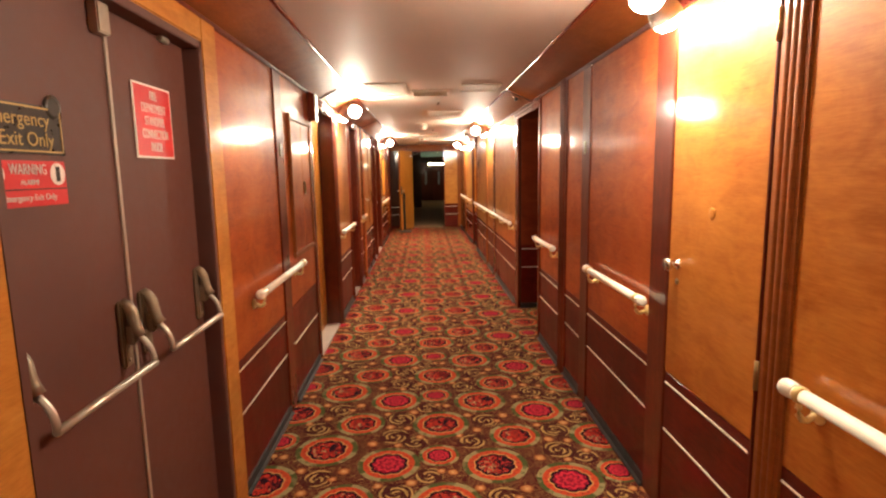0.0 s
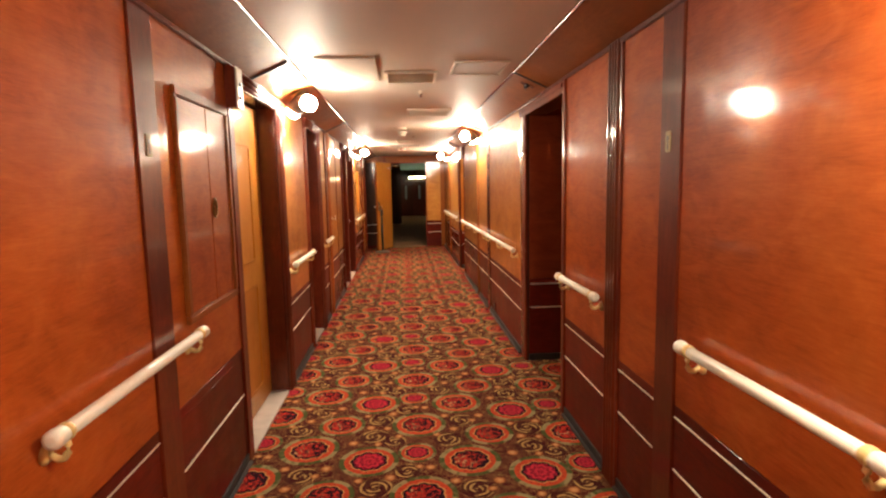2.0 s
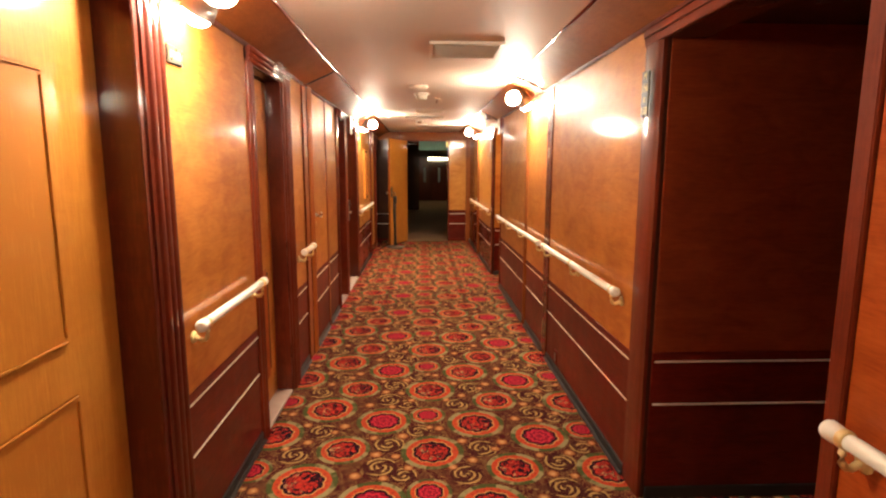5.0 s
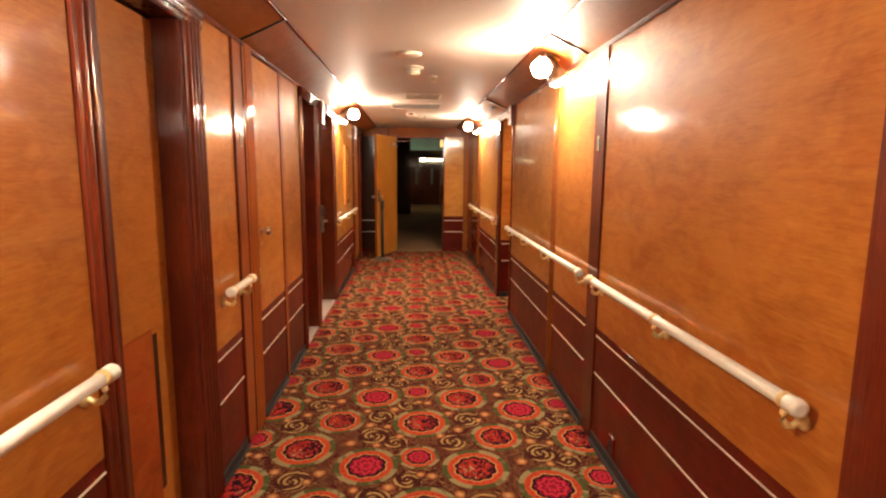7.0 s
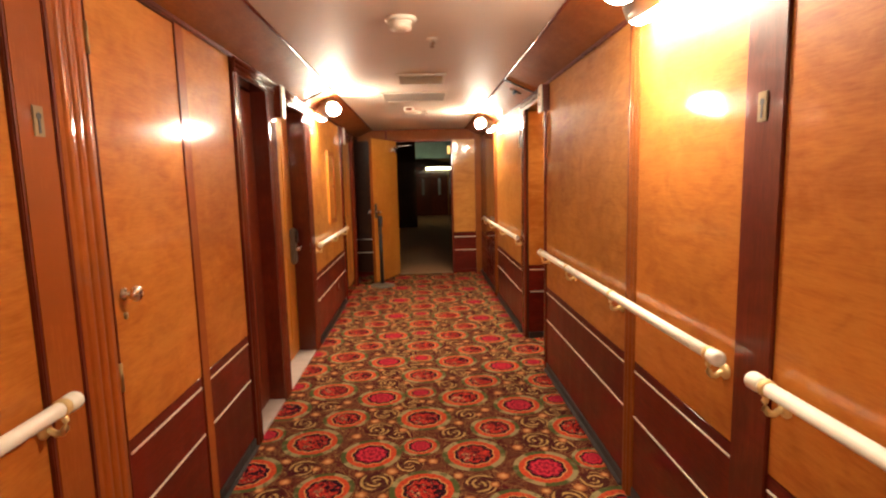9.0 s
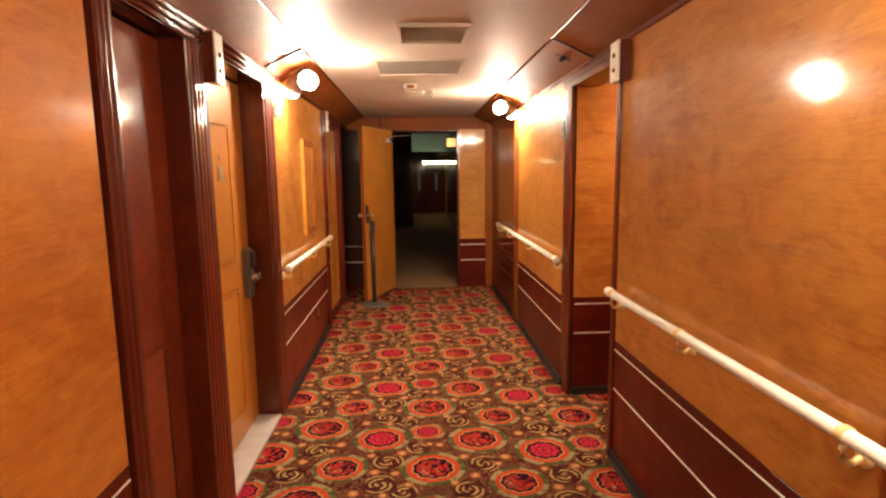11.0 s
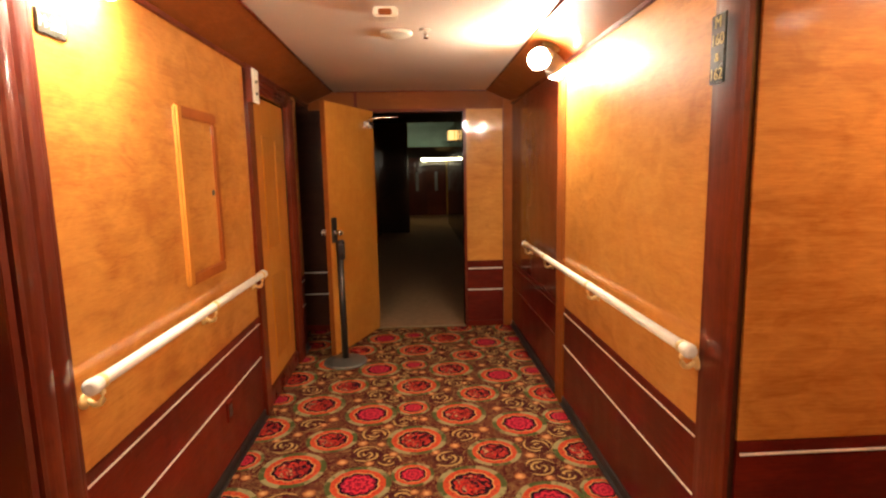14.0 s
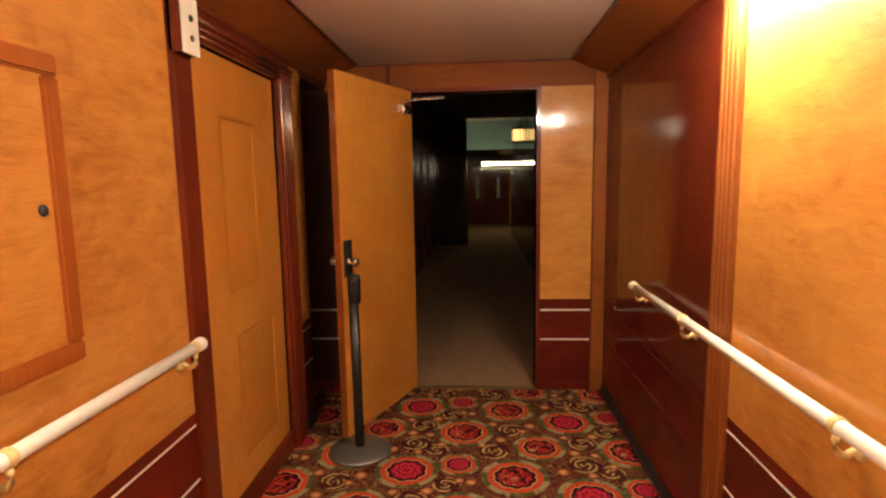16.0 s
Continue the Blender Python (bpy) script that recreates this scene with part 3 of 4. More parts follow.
def room_door(name, s, y0, y1, depth=0.12, lock=None, panels=(), label="", wood=None):
    d = thing(name, label=label, category="door", kind="structure")
    part("leaf", on_wall(s, y0 + 0.003, y1 - 0.003, 0.02, 1.99, -depth - 0.04, -depth, 0.003), wood or DOOR_WOOD, d)
    for a, b, z0, z1 in panels:
        raised_panel(d, s, a, b, z0, z1, -depth, wood or DOOR_WOOD)
    if lock is not None:
        lever_lock(d, s, lock, 0.93, -depth)
    reveal(d, s, y0, y1, depth)
    return d


d1 = room_door("door_1", L, 4.70, 5.60, 0.115, None, ((5.03, 5.35, 0.99, 1.74), (5.00, 5.37, 0.16, 0.84)),
               "closed panelled cabin door of orange veneer, recessed behind a stone threshold")
fluted(L, 5.63, 5.785, z1=2.055, parent=d1)
pilaster(L, 4.60, 4.665, 0.01)
head_casing(L, 4.60, 5.785, 2.0, d1)
d2 = room_door("door_2", L, 6.79, 7.315, 0.09, None, (), "closed flush cabin door with a sunk lower panel, recessed", LESS_LIT_MAPLE)
# dark strip standing in for the shadow along the sunk panel's edge
part("lower_slot", on_wall(L, 7.150, 7.19, 0.22, 0.84, -0.0895, -0.088), DARK_AND_SHADED_WOOD, d2)
part("lower_field", on_wall(L, 6.84, 7.148, 0.18, 0.865, -0.09, -0.082, 0.004), OLD_MAPLE, d2)
fluted(L, 7.345, 7.51, z1=2.055, parent=d2)
fluted(L, 6.665, 6.76, z1=2.055, d=0.02, parent=d2)
head_casing(L, 6.665, 7.51, 2.0, d2)
# leaf colour holds the shade of the reveal
d3 = room_door("door_3", L, 9.55, 10.04, 0.09, None, (), "closed flush cabin door, shade put into its dark red, in a deep mahogany reveal", SHADED_RED_WOOD)
part("lower_field", on_wall(L, 9.60, 9.86, 0.18, 0.855, -0.09, -0.082, 0.004), SHADED_RED_WOOD, d3)
# the panel edge's shadow again, as a dark strip
part("lower_slot", on_wall(L, 9.86, 9.88, 0.20, 0.84, -0.09, -0.084, 0.002), DARK_AND_SHADED_WOOD, d3)
fluted(L, 9.44, 9.53, z1=2.055, d=0.02, parent=d3)
fluted(L, 10.07, 10.21, z1=2.055, d=0.016, parent=d3)
head_casing(L, 9.44, 10.21, 2.0, d3)
d4 = room_door("door_4", L, 10.245, 11.09, 0.13, 11.0, ((10.57, 10.85, 1.03, 1.75), (10.53, 10.85, 0.17, 0.87)),
               "closed panelled cabin door of orange veneer with a dark card lock")
part("number_plate", on_wall(L, 10.665, 10.735, 1.455, 1.53, -0.127, -0.123, 0.001), OLD_BRASS, d4)
part("peephole", lathe([(0.012, 0), (0.012, 0.004), (0.006, 0.005)], (1, 0, 0), (-HALF - 0.127, 10.70, 1.575), 12), OLD_BRASS, d4)
fluted(L, 11.13, 11.29, z1=2.055, d=0.018, parent=d4, n=2)
head_casing(L, 10.212, 11.29, 2.0, d4)

d5 = thing("door_5", label="closed orange veneer door with two sunk panels, set nearly flush", category="door", kind="structure")
part("leaf", on_wall(L, 13.125, 13.955, 0.10, 1.955, -0.06, -0.02, 0.003), DOOR_WOOD, d5)
raised_panel(d5, L, 13.36, 13.68, 0.98, 1.72, -0.02, DOOR_WOOD)
raised_panel(d5, L, 13.40, 13.80, 0.22, 0.80, -0.02, DOOR_WOOD)
part("sill", on_wall(L, 13.11, 13.96, 0.0, 0.10, -0.06, 0.004, 0.004), MAHOGANY, d5)
head_casing(L, 13.11, 14.14, 1.96, d5)


def closet_door(name, s, y0, y1, knob_y, hinge_y, label):
    d = thing(name, label=label, category="closet door", kind="structure")
    part("leaf", on_wall(s, y0, y1, LINE1 + 0.045, 2.06, -0.012, 0.006, 0.003), LESS_LIT_MAPLE, d)
    part("middle_board", on_wall(s, y0, y1, LINE2, LINE1 + 0.043, -0.012, 0.005, 0.003), RED, d)
    part("lower_board", on_wall(s, y0, y1, 0.055, LINE2, -0.012, 0.005, 0.003), RED, d)
    for z in (LINE1, LINE2):
        part("metal_strip", on_wall(s, y0 + 0.01, y1 - 0.01, z - 0.004, z + 0.005, 0.0, 0.009, 0.002), SILVER, d)
    round_knob(d, s, knob_y, 1.10, 0.006)
    for z in (1.86, 0.85):
        part("hinge", rod((s * (HALF - 0.008), hinge_y, z - 0.045), (s * (HALF - 0.008), hinge_y, z + 0.045), 0.008, sides=10), OLD_BRASS, d)
    base(s, y0, y1)
    part("frame", on_wall(s, y0 - 0.012, y0 - 0.002, 0.0, 2.075, -0.012, 0.010, 0.002), MAHOGANY, d)
    part("frame", on_wall(s, y1 + 0.002, y1 + 0.012, 0.0, 2.075, -0.012, 0.010, 0.002), MAHOGANY, d)
    part("frame", on_wall(s, y0 - 0.012, y1 + 0.012, 2.064, COVE_Z, -0.012, 0.010, 0.002), MAHOGANY, d)
    return d


closet_door("door_6", L, 8.23, 8.80, 8.285, 8.222, "closed flush closet door with a chrome knob")
c7 = closet_door("door_7", R, 1.96, 2.555, 2.48, 1.95, "closed flush closet door with a chrome knob")
part("old_lock_scar", lathe([(0.022, 0), (0.02, 0.001), (0.01, 0.0015)], (-1, 0, 0), (HALF - 0.0065, 2.25, 1.315), 12), DOOR_WOOD, c7)

# ---- emergency exit, left wall near the start ----
ex = thing("door_8", label="closed brown steel double fire exit doors with push bars", category="fire door", kind="structure")
XD = 0.052
for a, b in ((1.56, 2.077), (2.083, 2.60)):
    leaf = part("leaf", on_wall(L, a, b, 0.01, 1.955, -XD - 0.045, -XD, 0.002), BROWN_STEEL, ex)
part("astragal", on_wall(L, 2.071, 2.089, 0.01, 1.955, -XD, -XD + 0.005, 0.002), PUSHBAR, ex)
part("jamb", on_wall(L, 2.60, 2.63, 0, 1.985, -XD - 0.05, 0.012, 0.003), BROWN_STEEL, ex)
part("jamb", on_wall(L, 1.53, 1.56, 0, 1.985, -XD - 0.05, 0.012, 0.003), BROWN_STEEL, ex)
part("jamb_head", on_wall(L, 1.53, 2.63, 1.955, 1.985, -XD - 0.05, 0.012, 0.003), BROWN_STEEL, ex)
part("casing", on_wall(L, 2.63, 2.772, 0, COVE_Z, -0.012, 0.014, 0.004), MAPLE, ex)
part("casing", on_wall(L, 1.36, 1.53, 0, COVE_Z, -0.012, 0.014, 0.004), MAPLE, ex)
part("casing_head", on_wall(L, 1.53, 2.63, 1.985, COVE_Z, -0.012, 0.014, 0.004), MAPLE, ex)
part("top_latch", on_wall(L, 2.01, 2.068, 1.87, 1.955, -XD, -XD + 0.03, 0.004), PUSHBAR, ex)
part("top_latch", on_wall(L, 2.40, 2.46, 1.935, 1.955, -XD, -XD + 0.02, 0.004), PUSHBAR, ex)


def push_bar(y0, y1, z):
    """A crash bar: a straight tube carried at both ends by curved arms that swing from cast housings."""
    x = -HALF - XD
    bar = part("push_bar", rod((x + 0.088, y0 - 0.004, z), (x + 0.088, y1 + 0.004, z), 0.0105, sides=18), PUSHBAR, ex, "worn steel crash bar")
    for y in (y0, y1):
        arm = pipe([(x + 0.050, y, z + 0.085), (x + 0.060, y, z + 0.075), (x + 0.072, y, z + 0.060), (x + 0.081, y, z + 0.042), (x + 0.086, y, z + 0.022), (x + 0.088, y, z)], 0.0085, sides=12)
        part("arm", arm, PUSHBAR, bar)
        bm = box(x, x + 0.016, y - 0.025, y + 0.025, z - 0.01, z + 0.195, 0.006)
        pipe([(x + 0.008, y, z + 0.186), (x + 0.022, y, z + 0.178), (x + 0.034, y, z + 0.158), (x + 0.038, y, z + 0.130), (x + 0.044, y, z + 0.106), (x + 0.056, y, z + 0.085)], 0.017, bm, 12)
        box(x + 0.012, x + 0.046, y - 0.016, y + 0.016, z + 0.06, z + 0.125, 0.008, bm)
        part("housing", bm, HOUSING, bar)
        part("screw", lathe([(0.006, 0), (0.006, 0.002), (0.003, 0.003)], (1, 0, 0), (x + 0.016, y, z + 0.012), 10), PUSHBAR, bar)


push_bar(1.585, 2.02, 0.92)
push_bar(2.14, 2.55, 0.925)


def plate(name, y0, y1, z0, z1, d, mat, label, category="sign", s=L):
    p = thing(name, label=label, category=category)
    part("plate", on_wall(s, y0, y1, z0, z1, d, d + 0.004, 0.0015), mat, p)
    return p


DX = -XD
sg = plate("fire_sign", 2.20, 2.455, 1.535, 1.775, DX, SIGN_WHITE, "red fire department sign with white border on brown door")
part("field", on_wall(L, 2.208, 2.447, 1.542, 1.768, DX + 0.004, DX + 0.0048), SIGN_RED, sg)
for k, w in enumerate(("FIRE", "DEPARTMENT", "STANDPIPE", "CONNECTION", "INSIDE")):
    letters("lettering", w, 0.042, wall_text(L, 2.328, 1.739 - 0.042 * k, DX + 0.0055), SIGN_WHITE, sg, squeeze=0.62)
es = plate("exit_plaque", 1.585, 1.88, 1.53, 1.645, DX, SIGN_BLACK, "black plaque with gold border and gold lettering on brown door")
bm = on_wall(L, 1.592, 1.873, 1.535, 1.539, DX + 0.004, DX + 0.0055)
on_wall(L, 1.592, 1.873, 1.636, 1.640, DX + 0.004, DX + 0.0055, 0, bm)
on_wall(L, 1.592, 1.596, 1.539, 1.636, DX + 0.004, DX + 0.0055, 0, bm)
on_wall(L, 1.869, 1.873, 1.539, 1.636, DX + 0.004, DX + 0.0055, 0, bm)
part("border", bm, GOLD, es)
part("crest", lathe([(0.03, 0), (0.03, 0.004), (0.02, 0.006)], (1, 0, 0), (-HALF - XD, 1.852, 1.645), 18), SIGN_BLACK, es)
letters("lettering", "Emergency", 0.046, wall_text(L, 1.728, 1.609, DX + 0.0055), GOLD, es)
letters("lettering", "Exit Only", 0.046, wall_text(L, 1.752, 1.563, DX + 0.0055), GOLD, es)
ws = plate("warning_sign", 1.612, 1.872, 1.410, 1.515, DX, SIGN_RED, "red and white warning sticker on brown door")
for y in (1.643, 1.841):
    part("disc", lathe([(0.027, 0), (0.027, 0.0006)], (1, 0, 0), (-HALF - XD + 0.0042, y, 1.484), 20), SIGN_WHITE, ws)
    part("mark", on_wall(L, y - 0.007, y + 0.007, 1.466, 1.502, DX + 0.005, DX + 0.0056), BLACK, ws)
part("rule", on_wall(L, 1.615, 1.869, 1.448, 1.451, DX + 0.004, DX + 0.005), BLACK, ws)
letters("lettering", "WARNING", 0.034, wall_text(L, 1.742, 1.494, DX + 0.0055), SIGN_WHITE, ws, squeeze=0.72)
letters("lettering", "ALARM!", 0.017, wall_text(L, 1.742, 1.465, DX + 0.0055), SIGN_WHITE, ws)
es.location.y = ws.location.y = -0.03
letters("lettering", "Emergency Exit Only", 0.020, wall_text(L, 1.742, 1.43, DX + 0.0055), SIGN_WHITE, ws)


# ---- things on the walls ----
def handrail(s, y0, y1, brackets, label="cream painted tubular handrail on curved brackets"):
    """A round rail on swan-neck brackets."""
    h = thing("handrail", (s * HALF, (y0 + y1) / 2, 0.895), label, "handrail", "handrails along the corridor")
    inv = Matrix.Translation(h.location).inverted()
    x, z = s * (HALF - 0.052), 0.897

    def add(name, bm, mat, parent=h, lab=""):
        bmesh.ops.transform(bm, matrix=inv, verts=bm.verts)
        return part(name, bm, mat, parent, lab)

    add("tube", rod((x, y0, z), (x, y1, z), 0.0185, sides=24), CREAM)
    for y, e in ((y0, 1), (y1, -1)):
        add("end_cap", lathe([(0.012, -0.006), (0.021, -0.003), (0.0235, 0.003), (0.0235, 0.022), (0.021, 0.04), (0.019, 0.044)], (0, e, 0), (x, y, z), 24), CREAM)
    for y in brackets:
        b = add("bracket", lathe([(0.0195, -0.012), (0.0225, -0.007), (0.0225, 0.007), (0.0195, 0.012)], (0, 1, 0), (x, y, z), 20), CREAM_BRASS, h, "yellowed swan-neck bracket")
        bm = pipe([(x, y, z - 0.017), (x - s * 0.004, y, z - 0.034), (x - s * 0.002, y, z - 0.052), (x + s * 0.008, y, z - 0.066), (x + s * 0.022, y, z - 0.068), (x + s * 0.034, y, z - 0.06), (x + s * 0.044, y, z - 0.056), (s * HALF, y, z - 0.056)], 0.0085)
        add("arm", bm, CREAM_BRASS, b)
        add("rose", lathe([(0.024, 0), (0.024, 0.004), (0.018, 0.010), (0.011, 0.013)], (-s, 0, 0), (s * HALF, y, z - 0.056), 18), CREAM_BRASS, b)
    return h


handrail(L, 3.02, 3.97, (3.07, 3.92))
handrail(L, 5.83, 6.64, (5.88, 6.59))
handrail(L, 7.60, 7.94, (7.65, 7.89))
handrail(L, 11.28, 12.98, (11.33, 12.20, 12.93))
handrail(R, -0.6, 1.76, (-0.5, 0.6, 1.70))
handrail(R, 2.70, 3.52, (2.76, 3.46))
handrail(R, 4.34, 4.98, (4.39, 4.93))
handrail(R, 6.34, 7.90, (6.39, 7.12, 7.84))
handrail(R, 8.06, 10.42, (8.11, 8.95, 9.7, 10.36))
handrail(R, 11.40, 13.98, (11.45, 12.40, 13.30, 13.93))


def switch_box(s, y0, y1, z0, z1):
    b = thing("junction_box", label="wooden electrical box with a cream face plate, high on the wall", category="electrical box", group="wall boxes")
    part("case", on_wall(s, y0, y1, z0, z1, 0.0, 0.052, 0.004), MAHOGANY, b)
    part("cover", on_wall(s, y0 - 0.002, y1 + 0.002, z0 - 0.003, z1, 0.052, 0.060, 0.003), OFFWHITE, b)
    for z in (z0 + 0.05, z0 + 0.115):
        x = s * (HALF - 0.060)
        part("button", lathe([(0.011, -0.001), (0.011, 0.004), (0.006, 0.007)], (-s, 0, 0), (x, (y0 + y1) / 2, z), 14), BLACK, b)


switch_box(L, 4.60, 4.69, 1.87, COVE_Z - 0.0225)
switch_box(L, 10.21, 10.30, 1.865, COVE_Z - 0.0225)
switch_box(L, 13.0, 13.10, 1.88, COVE_Z - 0.0225)
switch_box(R, 10.36, 10.46, 1.89, COVE_Z - 0.0225)


def lock_plate(s, y, z, d):
    p = thing("keyhole_plate", label="small brass keyhole plate on a mahogany post", category="lock plate", group="keyhole plates")
    part("plate", on_wall(s, y - 0.019, y + 0.019, z - 0.038, z + 0.038, d, d + 0.004, 0.0015), DULL_BRASS, p)
    bm = lathe([(0.009, 0), (0.009, 0.001)], (-s, 0, 0), (s * (HALF - d - 0.004), y, z + 0.012), 12)
    on_wall(s, y - 0.004, y + 0.004, z - 0.03, z + 0.01, d + 0.004, d + 0.0051, 0, bm)
    part("keyhole", bm, BLACK, p)


lock_plate(L, 3.71, 1.615, 0.008)
lock_plate(L, 7.985, 1.60, 0.008)
lock_plate(R, 3.725, 1.605, 0.008)
lock_plate(R, 7.98, 1.60, 0.008)

# hinged hatch in the left wall
ht = thing("wall_hatch", label="two-leaf veneered service hatch with a ring pull, closed", category="hatch")
bm = on_wall(L, 3.93, 4.55, 1.82, 1.86, 0, 0.02, 0.005)
on_wall(L, 3.93, 4.55, 0.93, 0.965, 0, 0.02, 0.005, bm)
on_wall(L, 3.93, 3.965, 0.965, 1.82, 0, 0.02, 0.005, bm)
on_wall(L, 4.515, 4.55, 0.965, 1.82, 0, 0.02, 0.005, bm)
part("frame", bm, COVE, ht)
for a, b in ((3.967, 4.26), (4.264, 4.513)):
    part("leaf", on_wall(L, a, b, 0.967, 1.818, 0, 0.012, 0.003), OLD_MAPLE, ht)
part("ring_pull", pipe([(-HALF + 0.016, 4.30 + 0.02 * math.cos(a / 6 * math.pi), 1.38 + 0.04 * math.sin(a / 6 * math.pi)) for a in range(13)], 0.005), OLD_BRASS, ht)

# framed board in the left wall near the end
fb = thing("framed_panel", label="framed veneered access panel with a small dark lock", category="access panel")
# side light put into the woods: near stile paler, other pieces darker
part("frame_rail", on_wall(L, 12.106, 12.495, 1.705, 1.755, 0, 0.016, 0.006), POST_WOOD, fb)
part("frame_rail", on_wall(L, 12.106, 12.495, 1.01, 1.06, 0, 0.016, 0.006), POST_WOOD, fb)
part("frame_stile", on_wall(L, 12.055, 12.105, 1.01, 1.755, 0, 0.022, 0.008), DOOR_WOOD, fb, "stile, paler for the light falling on it")
part("frame_stile", on_wall(L, 12.445, 12.495, 1.061, 1.704, 0, 0.016, 0.006), POST_WOOD, fb)
part("field", on_wall(L, 12.10, 12.45, 1.055, 1.71, 0, 0.006), MAPLE, fb)
part("lock", lathe([(0.014, 0), (0.014, 0.004), (0.008, 0.006)], (1, 0, 0), (-HALF + 0.006, 12.415, 1.39), 14), BLACK, fb)

for s, y, z in ((R, 7.60, 0.12), (L, 12.42, 0.31)):
    o = thing("floor_socket", label="small dark recessed wall outlet above the skirting", category="outlet", group="low outlets")
    part("plate", on_wall(s, y - 0.035, y + 0.035, z - 0.05, z + 0.05, -0.001, 0.008, 0.002), RED, o)
    part("slot", on_wall(s, y - 0.02, y + 0.02, z - 0.03, z + 0.03, 0.008, 0.0095, 0.001), BLACK, o)


def room_sign(y, z0, z1, rows):
    p = thing("room_sign", label="narrow black room number sign with gold characters", category="sign", group="room signs")
    part("plate", on_wall(R, y - 0.036, y + 0.036, z0, z1, 0.024, 0.030, 0.002), SIGN_BLACK, p)
    h = (z1 - z0) / 4
    for k, w in enumerate(rows):
        letters("lettering", w, h * (0.95 if w != "&" else 0.7), wall_text(R, y, z1 - (k + 0.5) * h, 0.031), GOLD, p)


room_sign(6.185, 1.70, 1.89, ("M", "156", "&", "158"))
room_sign(11.375, 1.70, 1.89, ("M", "160", "&", "162"))
for y in (5.87, 11.37):
    p = thing("cabin_number", label="small black cabin number plate by the door casing", category="sign", group="cabin numbers")
    part("plate", on_wall(L, y - 0.06, y + 0.06, 1.84, 1.90, 0, 0.008, 0.002), SIGN_BLACK, p)
    if y > 10:
        letters("lettering", "M-220", 0.042, wall_text(L, y, 1.87, 0.0088), SIGN_WHITE, p)
    else:
        for k in range(4):
            part("mark", on_wall(L, y - 0.042 + 0.023 * k, y - 0.028 + 0.023 * k, 1.857, 1.884, 0.008, 0.0088), GOLD, p)


# ---- lamps on the cove ----
def cove_lamp(s, y):
    """Two reflector bulbs on a small swivel bracket: one faces back along the corridor, one the wall."""
    lamp = thing("cove_lamp", (s * 0.80, y, 2.145), "lit twin bulb spotlight on a small bracket under the cove", "lamp", "cove lamps")
    n = Vector((-s * 0.424, 0, -0.906))
    part("back_plate", lathe([(0.05, 0), (0.05, 0.008), (0.02, 0.014)], n, (0, 0, 0), 20), OLD_BRASS, lamp)
    part("stem", pipe([n * 0.01, n * 0.035, n * 0.045 + Vector((0, -0.03, 0))], 0.009), OLD_BRASS, lamp)
    for aim, place in (((-s * 0.66, -0.66, -0.36), (-s * 0.035, -0.03, -0.055)), ((s * 0.52, 0.12, -0.84), (s * 0.0, 0.045, -0.045))):
        aim = Vector(aim).normalized()
        c = Vector(place)
        rim = 0.062 if aim.y < 0 else 0.098
        k = part("shade", lathe([(0.016, -0.035), (0.030, -0.03), (0.040, 0.0), (0.052, 0.035), (0.058, 0.062), (0.060, rim), (0.057, rim), (0.055, 0.060), (0.048, 0.036)], aim, c, 24), GREY, lamp, "dark grey metal lamp shade")
        part("bulb", lathe([(0.046, 0.04), (0.053, 0.062), (0.055, 0.085), (0.050, 0.108), (0.034, 0.127), (0.010, 0.135)], aim, c, 24), BULB, k)
    return lamp


# first one is unseen, added behind the start to light the near walls
cove_lamp(L, -1.2)
cove_lamp(R, 2.45)
cove_lamp(L, 5.85)
cove_lamp(R, 8.55)
cove_lamp(L, 11.45)
cove_lamp(R, 12.9)

# a plain ceiling light inside the lit side passage
pl = thing("passage_light", (1.78, 10.74, 2.15), "small round ceiling light in the side passage", "ceiling light")
part("rim", lathe([(0.10, 0), (0.10, 0.02), (0.085, 0.025)], (0, 0, -1), sides=24), OFFWHITE, pl)
part("diffuser", lathe([(0.083, 0.02), (0.07, 0.045), (0.03, 0.055)], (0, 0, -1), sides=24), glow("lit_diffuser", BULB_COLOUR, 330.0), pl)


# ---- things on the ceiling ----
def hatch(x0, x1, y0, y1, label, fill=None):
    h = thing("ceiling_hatch", label=label, category="hatch", group="ceiling hatches")
    z = CEIL
    bm = box(x0, x1, y0, y0 + 0.014, z - 0.010, z, 0.002)
    box(x0, x1, y1 - 0.014, y1, z - 0.010, z, 0.002, bm)
    box(x0, x0 + 0.014, y0 + 0.014, y1 - 0.014, z - 0.010, z, 0.002, bm)
    box(x1 - 0.014, x1, y0 + 0.014, y1 - 0.014, z - 0.010, z, 0.002, bm)
    part("frame", bm, OFFWHITE, h)
    part("panel", box(x0 + 0.018, x1 - 0.018, y0 + 0.018, y1 - 0.018, z - 0.006, z, 0.002), fill or WHITE, h)


